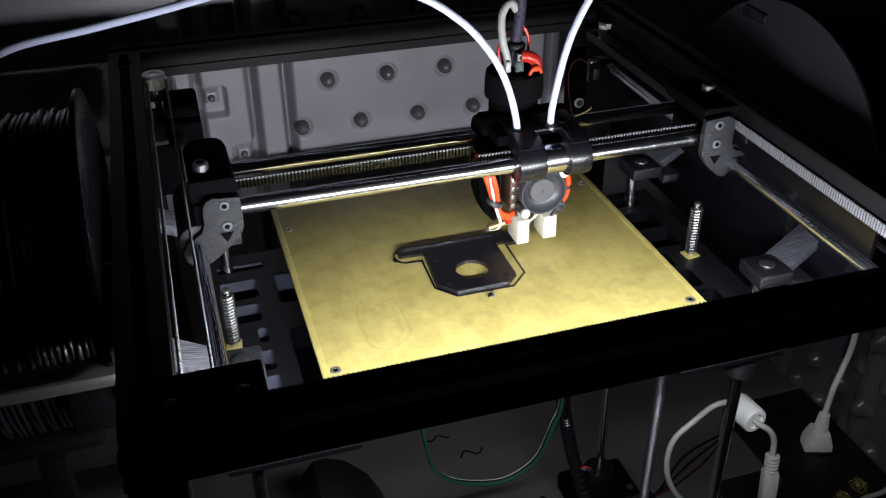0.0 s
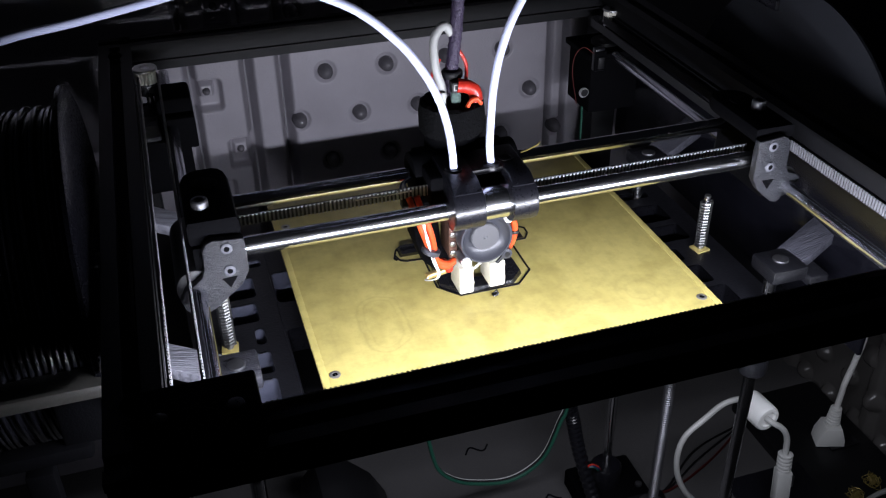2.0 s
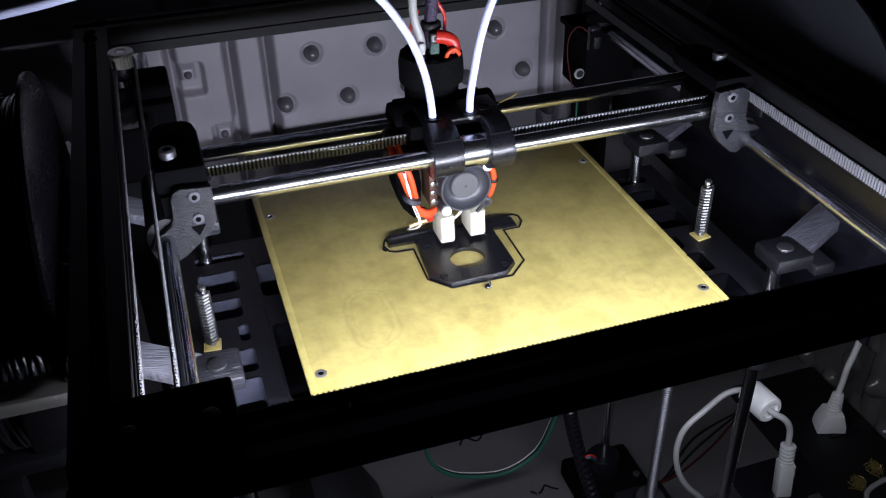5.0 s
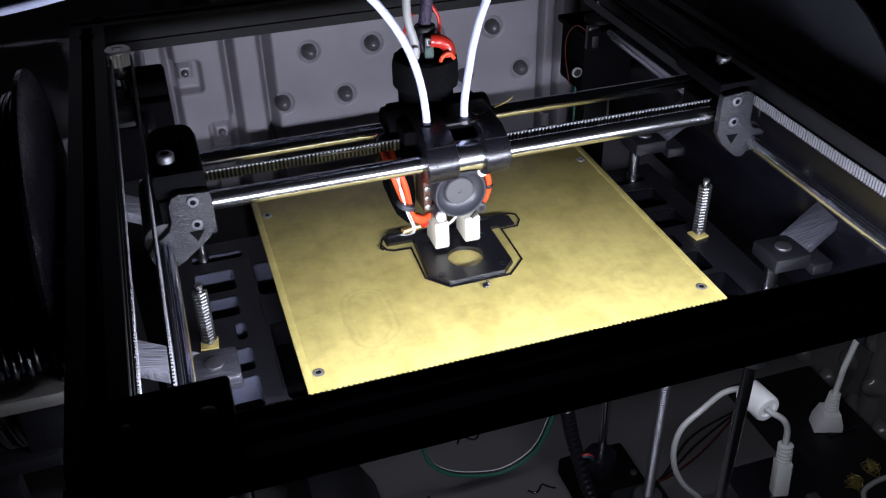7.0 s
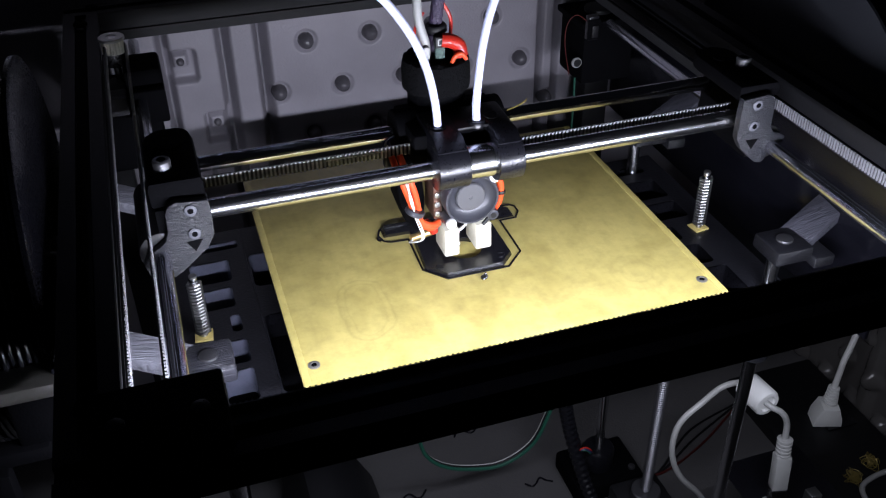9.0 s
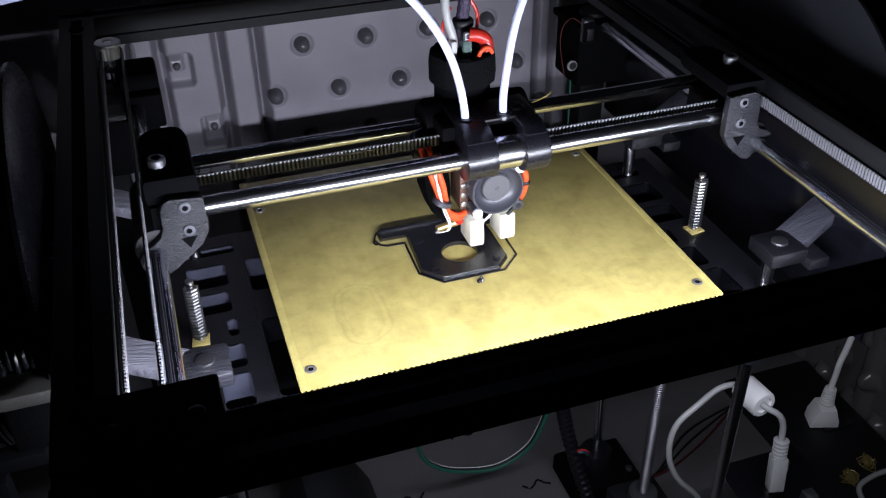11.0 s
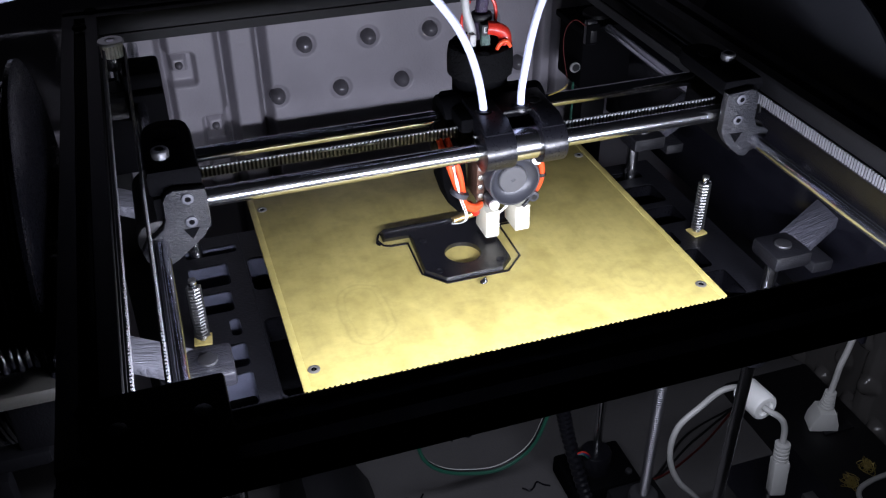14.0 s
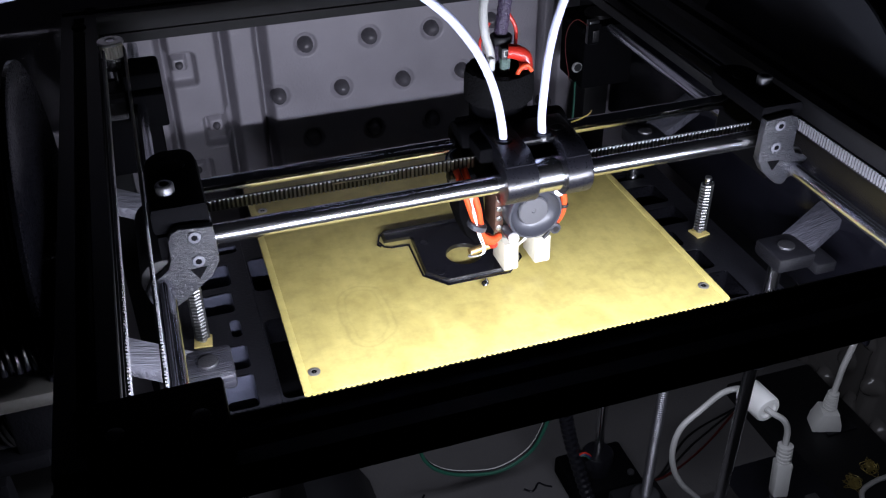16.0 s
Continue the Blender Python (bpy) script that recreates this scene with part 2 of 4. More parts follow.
def smooth_line(pts, n=8):
    """A Catmull-Rom line through the points."""
    pts = [Vector(p) for p in pts]
    ext = [2 * pts[0] - pts[1], *pts, 2 * pts[-1] - pts[-2]]
    out = []
    for i in range(1, len(ext) - 2):
        p0, p1, p2, p3 = ext[i - 1:i + 3]
        for k in range(n):
            t = k / n
            out.append(0.5 * (2 * p1 + (p2 - p0) * t + (2 * p0 - 5 * p1 + 4 * p2 - p3) * t * t + (3 * p1 - p0 - 3 * p2 + p3) * t ** 3))
    return out + [pts[-1]]


def tube(bm, pts, r, seg=12, n=8, wave=0.0, every=4):
    """A round cord along a smooth line; wave makes it ribbed."""
    line = smooth_line(pts, n)
    rings, side = [], None
    for i, p in enumerate(line):
        d = (line[min(i + 1, len(line) - 1)] - line[max(i - 1, 0)]).normalized()
        side = d.orthogonal().normalized() if side is None else (side - d * side.dot(d)).normalized()
        up = d.cross(side)
        rr = r * (1 + (wave if (i // every) % 2 else 0))
        rings.append([bm.verts.new(p + rr * (math.cos(2 * math.pi * k / seg) * side + math.sin(2 * math.pi * k / seg) * up)) for k in range(seg)])
    for a, b in zip(rings, rings[1:]):
        for k in range(seg):
            bm.faces.new((a[k], a[(k + 1) % seg], b[(k + 1) % seg], b[k]))
    bm.faces.new(rings[0][::-1])
    bm.faces.new(rings[-1])
    return bm


def lathe(bm, profile, seg, m):
    """A body turned about z from (radius, height) pairs, closed at both ends."""
    rings = [[bm.verts.new(m @ Vector((r * math.cos(2 * math.pi * k / seg), r * math.sin(2 * math.pi * k / seg), z))) for k in range(seg)] for r, z in profile]
    for a, b in zip(rings, rings[1:]):
        for k in range(seg):
            bm.faces.new((a[k], a[(k + 1) % seg], b[(k + 1) % seg], b[k]))
    bm.faces.new(rings[0][::-1])
    bm.faces.new(rings[-1])
    return bm


def part(name, bm, mat, parent=None, label="", smooth=True):
    """Link a bmesh as one mesh object under a thing or a part."""
    me = bpy.data.meshes.new(name)
    bm.normal_update()
    bm.to_mesh(me)
    bm.free()
    me.materials.append(mat)
    if smooth:
        me.shade_smooth()
        me.set_sharp_from_angle(angle=radians(40))
    ob = new(name, me)
    if parent is not None:
        ob.parent = parent
    if label:
        tagged(ob, label)
    return ob


def thing(name, label, category, group="", at=(0, 0, 0)):
    ob = new(name)
    ob.location = at
    ob.empty_display_size = 0.02
    return tagged(ob, label, category, group)


def B():
    return bmesh.new()


def spread(lo, hi, fine0, fine1, step, coarse):
    """Grid lines from lo to hi, close together between fine0 and fine1."""
    out, x = [], lo
    while x < hi:
        out.append(x)
        x += step if fine0 <= x < fine1 else coarse
    return out + [hi]


def heightfield(name, mat, us, vs, place, depth):
    """A moulded panel whose relief is given by depth(u, v); place maps (u, v, d) into the world."""
    nu, nv = len(us), len(vs)
    verts = [place(u, v, depth(u, v)) for v in vs for u in us]
    faces = [(j * nu + i, j * nu + i + 1, (j + 1) * nu + i + 1, (j + 1) * nu + i) for j in range(nv - 1) for i in range(nu - 1)]
    me = bpy.data.meshes.new(name)
    me.from_pydata(verts, [], faces)
    me.materials.append(mat)
    me.shade_smooth()
    return new(name, me)


def step_in(x, a, b):
    t = min(1, max(0, (x - a) / (b - a)))
    return t * t * (3 - 2 * t)


# ---- the moulded crate round the printer ----
FLOOR_Z = -0.345


def dimple(u, v, cu, cv, r, d):
    q = math.hypot(u - cu, v - cv) / r
    return 0.0 if q > 1.35 else (-d * math.sqrt(max(0, 1 - q * q)) if q < 1 else 0.0) + (0.0014 * (1 - abs(q - 1.12) / 0.23) if 0.89 < q < 1.35 else 0.0)


POCKETS = ((-0.1380, 0.0210), (-0.1175, -0.0330), (-0.123, 0.089), (-0.1375, -0.07))
BOSS_ROWS = ((0.029, -0.0418), (-0.0115, -0.067), (0.082, -0.065), (-0.052, -0.0418), (-0.093, -0.067), (0.113, -0.0418))
BOSSES = [(x0 + k * 0.0519, z) for row, (z, x0) in enumerate(BOSS_ROWS) for k in range(5 if row % 2 else 4)]


def back_relief(u, v):
    """Relief of the back wall towards the camera."""
    d = 0.0
    for a, b in ((-0.1120, -0.0990), (-0.0830, -0.0700), (-0.156, -0.1450), (0.155, 0.162), (0.170, 0.177)):
        w = (b - a) / 2
        d -= 0.024 * (1 - min(1, abs(u - (a + b) / 2) / w)) ** 1.3
    for cx, cz in BOSSES:
        if abs(v - cz) < 0.012 and abs(u - cx) < 0.012:
            d -= 0.0036 * (1 - step_in(math.hypot(u - cx, v - cz), 0.0076, 0.0096))
    for cx, cz in POCKETS:
        if abs(u - cx) < 0.016 and abs(v - cz) < 0.020:
            q = math.hypot(max(0.0, abs(u - cx) - 0.0075), max(0.0, abs(v - cz) - 0.0098)) - 0.0030
            d -= 0.010 * (1 - step_in(q, -0.0018, 0.0014))
            p = max(abs(u - cx + 0.0012), abs(v - cz - 0.0040))
            d += 0.008 * (1 - step_in(p, 0.0045, 0.0064))
    return d


def side_relief(u, v):
    d = 0.0
    for k in range(4):
        z = -0.337 + 0.0400 * k
        if abs(v - z) < 0.014:
            u0 = 0.045 + 0.020 * (k % 2)
            i = round((u - u0) / 0.040)
            d -= dimple(u, v, u0 + i * 0.040, z, 0.0100, 0.0085)
    d += 0.006 * (step_in(abs(((u + 0.05) % 0.12) - 0.06), 0.048, 0.056))
    return d


def crate():
    w = heightfield("wall_back", WALL, spread(-0.46, 0.44, -0.20, 0.22, 0.00115, 0.006), spread(FLOOR_Z, 0.22, -0.10, 0.13, 0.00115, 0.006), lambda u, v, d: (u, 0.265 - d, v), back_relief)
    tagged(w, "grey moulded plastic crate wall with round dimples and ribs", "wall", kind="structure")
    prof = [(0.0064, -0.0058), (0.0063, -0.0030), (0.0061, 0.0), (0.0057, 0.0022), (0.0049, 0.0044), (0.0037, 0.0060), (0.0022, 0.0069), (0.0006, 0.0072)]
    dome = None
    for bx, bz in BOSSES:
        if dome is None:
            ob = dome = part("boss", lathe(B(), prof, 28, pose(0, 0, 0, 90)), BOSS_SHADED, w, "glossy domed boss, shade put into its colour")
        else:
            ob = new("boss", dome.data)
            ob.parent = w
        ob.location = (bx, 0.265, bz)
    stud = None
    for bx, bz in POCKETS:
        if stud is None:
            ob = stud = part("small_boss", lathe(B(), [(0.0030, -0.001), (0.0030, 0.0012), (0.0025, 0.0028), (0.0015, 0.0038), (0.0004, 0.0042)], 20, pose(0, 0, 0, 90)), BOSS_SHADED, w, "small boss in a square pocket, shade put into its colour")
        else:
            ob = new("small_boss", stud.data)
            ob.parent = w
        ob.location = (bx - 0.0012, 0.2670, bz + 0.0040)
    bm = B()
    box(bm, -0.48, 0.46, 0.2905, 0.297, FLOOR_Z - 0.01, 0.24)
    part("wall_back_outer", bm, WALL_SHADED, w)
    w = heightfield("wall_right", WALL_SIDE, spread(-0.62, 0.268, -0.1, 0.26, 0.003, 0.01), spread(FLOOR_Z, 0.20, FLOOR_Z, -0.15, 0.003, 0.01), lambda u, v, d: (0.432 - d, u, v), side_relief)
    tagged(w, "moulded plastic crate wall with shallow bumps, shade in its colour", "wall", kind="structure")
    w = heightfield("wall_left", WALL_SHADED, spread(-0.62, 0.268, 1, 1, 0.006, 0.006), spread(FLOOR_Z, 0.20, 1, 1, 0.006, 0.006), lambda u, v, d: (-0.45 + d, u, v), side_relief)
    tagged(w, "moulded plastic crate wall with shallow bumps, shade in its colour", "wall", kind="structure")
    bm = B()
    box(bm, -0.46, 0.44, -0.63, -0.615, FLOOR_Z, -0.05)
    tagged(part("wall_front", bm, WALL_SHADED), "moulded plastic low front wall of the crate, shade in its colour", "wall", kind="structure")
    bm = B()
    box(bm, -0.46, 0.44, -0.63, 0.28, FLOOR_Z - 0.02, FLOOR_Z)
    tagged(part("floor", bm, FLOOR), "grey plastic crate floor with filament scraps", "floor", kind="structure")


crate()


# ---- frame ----
def rail(name, x0, x1, y0, y1, z0, z1, along, label):
    """A slotted aluminium profile."""
    w = 0.003
    a0, a1 = (y0, y1) if along == "x" else (x0, x1)
    s = 0.0035
    am, zm = (a0 + a1) / 2, (z0 + z1) / 2
    pts = [(a0, z0), (am - s, z0), (am - s, z0 + w), (am + s, z0 + w), (am + s, z0), (a1, z0), (a1, zm - s), (a1 - w, zm - s), (a1 - w, zm + s), (a1, zm + s), (a1, z1), (am + s, z1), (am + s, z1 - w), (am - s, z1 - w), (am - s, z1), (a0, z1), (a0, zm + s), (a0 + w, zm + s), (a0 + w, zm - s), (a0, zm - s)]
    lo, hi = (x0, x1) if along == "x" else (y0, y1)
    t = thing(name, label, "frame rail", "printer frame")
    part("profile", prism(B(), pts, "x" if along == "x" else "y", lo, hi), RAIL, t, smooth=False)
    c = am - 0.0030, am + 0.0030
    part("slot_strip", box(B(), *((lo + 0.03, hi - 0.03, *c) if along == "x" else (*c, lo + 0.03, hi - 0.03)), z1 - w + 0.0001, z1 - 0.0012, 0.0003), MATTE, t, "matte black strip in the rail's slot")
    for k in (0.045, 0.955):
        p = lo + (hi - lo) * k
        bx, by = (p, am) if along == "x" else (am, p)
        part("bolt", lathe(B(), [(0.0046, z1 - 0.0006), (0.0046, z1 + 0.0008), (0.0036, z1 + 0.0022), (0.0019, z1 + 0.0026), (0.0017, z1 + 0.0012)], 20, Matrix.Translation((bx, by, 0))), MATTE, t, "black button-head bolt")
    return t


rail("frame_rail", -0.210, 0.203, -0.2105, -0.1905, 0.0706, 0.0855, "x", "black aluminium frame rail across the printer's front")
rail("frame_rail", -0.210, 0.203, 0.221, 0.241, 0.065, 0.0855, "x", "black aluminium frame rail in front of the grey wall")
rail("frame_rail", -0.210, -0.188, -0.1905, 0.221, 0.065, 0.0855, "y", "black aluminium frame rail beside the filament spool")
rail("frame_rail", 0.181, 0.203, -0.1905, 0.221, 0.065, 0.0855, "y", "black aluminium frame rail beside the dark disc")
for px, py in ((-0.199, -0.1995), (-0.199, 0.230), (0.192, 0.230)):
    bm = box(B(), px - 0.011, px + 0.011, py - 0.011, py + 0.011, FLOOR_Z, 0.065, 0.001)
    tagged(part("frame_post", bm, RAIL), "black aluminium upright post of the printer frame", "frame post", "printer frame")

# the left panel is added; its length sets the light on the back wall
for x, back in ((-0.2125, 0.165), (0.2045, 0.219)):
    bm = box(B(), x, x + 0.003, -0.11, back, -0.075 if x < 0 else -0.045, 0.0645, 0.0005)
    tagged(part("side_panel", bm, NAVY), "glossy black acrylic side panel under the rail", "panel", "side panels")


# ---- bed ----
def build_plate():
    t = thing("build_plate", "yellow fibreglass build plate with corner screws and cloudy stains", "build plate", at=(0, 0, 0))
    bm = B()
    x, y0, y1 = 0.1168, -0.0935, 0.1155
    holes = [(-0.1092, -0.0788), (0.1092, -0.0788), (-0.1092, 0.0788), (0.1092, 0.0788)]
    box(bm, -x, x, y0, y1, -0.0032, 0.0, 0.0004)
    part("sheet", bm, PLATE, t)
    for e in (-1, 1):
        part("edge_strip", box(B(), min(e * 0.1131, e * 0.1169), max(e * 0.1131, e * 0.1169), y0 + 0.0005, y1 - 0.0005, -0.0015, 0.0005, 0.0002), PLATE, t, "slightly raised edge of the plate")
    for hx, hy in holes:
        m = Matrix.Translation((hx, hy, 0))
        s = part("screw", lathe(B(), [(0.0031, -0.004), (0.0031, 0.0002), (0.0028, 0.0004), (0.0015, 0.0004), (0.0014, 0.0001)], 24, m), SCREW_MID, t, "countersunk steel screw")
        part("socket", lathe(B(), [(0.0014, -0.0002), (0.0014, 0.0002), (0.0008, 0.0002), (0.0004, 0.0001)], 20, m), MATTE, s)
    part("heater_pad", box(B(), -0.105, 0.105, -0.078, 0.078, -0.0052, -0.0034, 0.0005), BLACK, t)
    return t


build_plate()


def cell(bm, walls, x0, x1, y0, y1, hole, r, top, low):
    """A flat rectangle with a rounded opening; the opening's walls go into a mesh of their own."""
    hx0, hx1, hy0, hy1 = hole
    inner, outer = [], []
    for cx, cy, ox, oy, a0 in ((hx1 - r, hy1 - r, x1, y1, 0), (hx0 + r, hy1 - r, x0, y1, 90), (hx0 + r, hy0 + r, x0, y0, 180), (hx1 - r, hy0 + r, x1, y0, 270)):
        for k in range(7):
            a = radians(a0 + 15 * k)
            p = (cx + r * math.cos(a), cy + r * math.sin(a))
            inner.append(p)
            if k == 3:
                outer.append((ox, oy))
            elif (k < 3) == (a0 in (0, 180)):
                outer.append((ox, p[1]))
            else:
                outer.append((p[0], oy))
    n = len(inner)
    o0, o1 = [bm.verts.new((x, y, low)) for x, y in outer], [bm.verts.new((x, y, top)) for x, y in outer]
    i1 = [bm.verts.new((x, y, top)) for x, y in inner]
    w0, w1 = [walls.verts.new((x, y, low)) for x, y in inner], [walls.verts.new((x, y, top - 0.0004)) for x, y in inner]
    lip = [bm.verts.new((x, y, top - 0.0012)) for x, y in inner]
    for k in range(n):
        j = (k + 1) % n
        bm.faces.new((o1[k], o1[j], i1[j], i1[k]))
        bm.faces.new((o0[k], o0[j], o1[j], o1[k]))
        bm.faces.new((i1[k], i1[j], lip[j], lip[k]))
        walls.faces.new((w0[k], w0[j], w1[j], w1[k]))


def bed_carriage():
    t = thing("bed_carriage", "black plastic bed carriage with rounded pockets under the build plate", "carriage")
    part("deck", box(B(), -0.099, 0.099, -0.085, 0.085, -0.040, -0.027, 0.002), BLACK, t)
    # pockets: front and back end, near and far side of the opening, in metres from the carriage's outer edge
    pockets = [(-0.094, -0.070, -0.0885, -0.0740, 0.012, 0.038), (-0.070, -0.038, -0.067, -0.0405, 0.022, 0.038), (-0.038, -0.012, -0.036, -0.0155, 0.026, 0.038), (-0.012, 0.0112, -0.0085, 0.0075, 0.0315, 0.0375), (0.0112, 0.0385, 0.015, 0.0355, 0.014, 0.0365), (0.0385, 0.068, 0.0415, 0.065, 0.014, 0.038), (0.068, 0.097, 0.0755, 0.0850, 0.014, 0.046)]
    for sx in (-1, 1):
        bm = B()
        for lo, hi, h0, h1, p0, p1 in pockets:
            walls = B()
            e = (-0.1745, -0.1255) if sx < 0 else (0.1255, 0.1745)
            o = (-0.1745 + p0, -0.1745 + p1) if sx < 0 else (0.1745 - p1, 0.1745 - p0)
            cell(bm, walls, *e, lo, hi, (*o, h0, h1), 0.0028, -0.025, -0.043)
            # left walls get the paler, lit colour; the right ones stay black
            part("pocket", walls, POCKET if sx < 0 else BLACK_GLOSS, t)
        part("side_frame", bm, DECK, t, "worn black side frame with pockets")
        bm = B()
        u0, u1 = (-0.1253, -0.1000) if sx < 0 else (0.1000, 0.1253)
        for lo, hi, h0, h1 in ((-0.094, 0.010, -0.0665, 0.0015), (0.010, 0.097, 0.030, 0.0655)):
            walls = B()
            cell(bm, walls, u0, u1, lo, hi, (u0 + (0.001 if sx < 0 else 0.004), u1 - (0.004 if sx < 0 else 0.001), h0, h1), 0.004, -0.0252, -0.043)
            part("pocket", walls, POCKET if sx < 0 and lo > 0 else BLACK_GLOSS, t)
        part("inner_frame", bm, DECK, t)
        # matte black tray: the shade at the pockets' bottoms is in its colour
        part("tray", box(B(), -0.1745 if sx < 0 else 0.100, -0.100 if sx < 0 else 0.1745, -0.094, 0.097, -0.047, -0.0432, 0.001), MATTE, t)
    for x, y in ((0.161, -0.072), (0.1520, 0.080)):
        part("rod_bearing", lathe(B(), [(0.0042, -0.0745), (0.0090, -0.0745), (0.0095, -0.0738), (0.0095, -0.0470)], 32, Matrix.Translation((x, y, 0))), PRINT_GREY, t, "dark printed bearing holder round the rod")
    return t


bed_carriage()


def spring_screw(x, y, tilt):
    t = thing("levelling_screw", "steel levelling screw in a coil spring on a yellow square washer", "screw", "levelling screws", (x, y, -0.025))
    part("washer", box(B(), -0.0049, 0.0049, -0.0049, 0.0049, 0.0, 0.0012, 0.0002, pose(0, 0, 0, 0, 0, tilt)), YELLOW, t, "yellow fibreglass square washer")
    bm = B()
    cyl(bm, (0, 0, 0.001), (0, 0, 0.042), 0.0021, 12)
    part("threaded_rod", bm, STEEL_DULL, t)
    part("tip", cyl(B(), (0, 0, 0.036), (0, 0, 0.0408), 0.0023, 14, bevel=0.0006), STEEL, t)
    coil = [(0.0036 * math.cos(a), 0.0036 * math.sin(a), 0.003 + 0.0345 * a / (2 * math.pi * 16)) for a in [2 * math.pi * k / 8 for k in range(8 * 16 + 1)]]
    part("spring", tube(B(), coil, 0.00078, 6, 1), STEEL_DULL, t)
    return t


spring_screw(0.158, 0.0, 8)
spring_screw(-0.1587, -0.0069, -6)


# ---- upright rods, screws and their brackets ----
def z_rod(x, y, top):
    bm = cyl(B(), (x, y, FLOOR_Z), (x, y, top), 0.004, 20, bevel=0.0005)
    tagged(part("guide_rod", bm, STEEL), "polished steel upright guide rod", "rod", "upright guide rods")


for x, y in ((0.161, -0.072), (-0.158, -0.067), (0.152, 0.080), (-0.153, 0.080)):
    z_rod(x, y, 0.008)


def rod_bracket(x, y, sx, mat, arm_mat, wide=0.024):
    """A printed clamp over a rod's end, with an arm that slopes up to the side rail."""
    t = thing("rod_bracket", "black printed rod bracket with a hex bolt and a sloping arm", "bracket", "rod brackets", (x, y, 0.0))
    part("clamp", box(B(), -0.012, 0.012, -wide / 2, wide / 2, 0.0, 0.0095, 0.0018), mat, t, "scuffed printed clamp")
    part("bolt", cyl(B(), (0, 0, 0.0085), (0, 0, 0.0108), 0.0048, 28, bevel=0.0005), SCREW_GREY, t, "dull steel bolt head")
    part("arm", box(B(), 0.0, 0.050, -0.0095, 0.0095, -0.0035, 0.0035, 0.0008, Matrix.Translation((sx * 0.008, 0.003, 0.005)) @ pose(0, 0, 0, 0, -15, 20 if sx > 0 else 160)), arm_mat, t, "streaky printed sloping arm")
    part("foot", box(B(), min(sx * 0.011, sx * 0.024), max(sx * 0.011, sx * 0.024), -wide / 2 - 0.004, wide / 2 + 0.002, -0.003, 0.004, 0.001), PRINT_BLACK, t)
    return t


# left brackets use the paler copies, with their stronger light in the colour
rod_bracket(0.1655, -0.0715, 1, PRINT_BLACK, ARM_DARK)
rod_bracket(-0.158, -0.0665, -1, STREAK, ARM_LIT)
rod_bracket(0.158, 0.080, 1, PRINT_BLACK, ARM_DARK)
rod_bracket(-0.153, 0.080, -1, STREAK, ARM_LIT)


def lead_screw(x, y):
    t = thing("lead_screw", "dull threaded steel lead screw standing on a motor", "lead screw", at=(x, y, 0))
    bm = B()
    prof = []
    z = -0.264
    while z < -0.052:
        prof += [(0.0036, z), (0.0041, z + 0.0005), (0.0041, z + 0.0011), (0.0036, z + 0.0016)]
        z += 0.0021
    lathe(bm, prof, 14, Matrix())
    part("thread", bm, SCREW_GREY, t)
    part("coupler", lathe(B(), [(0.0115, -0.272), (0.0115, -0.2635), (0.0105, -0.2625), (0.0045, -0.2625)], 32, Matrix()), SCREW_GREY, t)
    part("motor", box(B(), -0.021, 0.021, -0.021, 0.021, FLOOR_Z, -0.272, 0.003), BLACK, t, "black stepper motor")
    part("nut", lathe(B(), [(0.011, -0.066), (0.011, -0.062), (0.006, -0.062), (0.006, -0.052)], 24, Matrix()), BRASS, t)
    return t


lead_screw(0.1458, -0.008)


def rod_foot(x, y):
    t = thing("motor_mount", "black printed mount holding the upright rod's lower end", "mount", at=(x, y, FLOOR_Z))
    part("base", box(B(), -0.030, 0.034, -0.026, 0.024, 0.0, 0.020, 0.003), MATTE, t)
    part("collar", lathe(B(), [(0.014, 0.019), (0.014, 0.038), (0.0125, 0.040), (0.0043, 0.040)], 28, Matrix()), BLACK_GLOSS, t)
    for bx in (-0.022, 0.026):
        part("bolt", cyl(B(), (bx, -0.016, 0.0195), (bx, -0.016, 0.0225), 0.0032, 16, bevel=0.0005), SCREW_GREY, t)


rod_foot(0.152, 0.080)


# ---- belts, pulleys and side rods ----
def y_rod(x, back):
    tagged(part("guide_rod", cyl(B(), (x, -0.191, 0.060), (x, back, 0.060), 0.0037, 24, bevel=0.0006), SATIN), "polished steel side rod that carries the gantry", "rod", "side guide rods")


y_rod(-0.1692, 0.226)
y_rod(0.1595, 0.146)


def toothed(bm, bt, a, b, height, thick, face, pitch=0.002, deep=0.4):
    """A belt from a to b standing on edge; teeth of 2 mm pitch look towards face."""
    a, b, face = Vector(a), Vector(b), Vector(face)
    d = (b - a).normalized()
    up = Vector((0, 0, 1))
    def slab(m, p, q, f0, f1, h):
        vs = [m.verts.new(c + face * f + up * s) for c in (p, q) for f in (f0, f1) for s in (-h / 2, h / 2)]
        for i in ((0, 1, 3, 2), (4, 6, 7, 5), (0, 4, 5, 1), (2, 3, 7, 6), (0, 2, 6, 4), (1, 5, 7, 3)):
            m.faces.new([vs[k] for k in i])
    slab(bm, a, b, -thick, 0.0, height)
    n = int((b - a).length / pitch)
    for k in range(n):
        p = a + d * (pitch * k + 0.0004)
        slab(bt, p, p + d * 0.4 * pitch, 0.0, deep * pitch, height * 0.97)


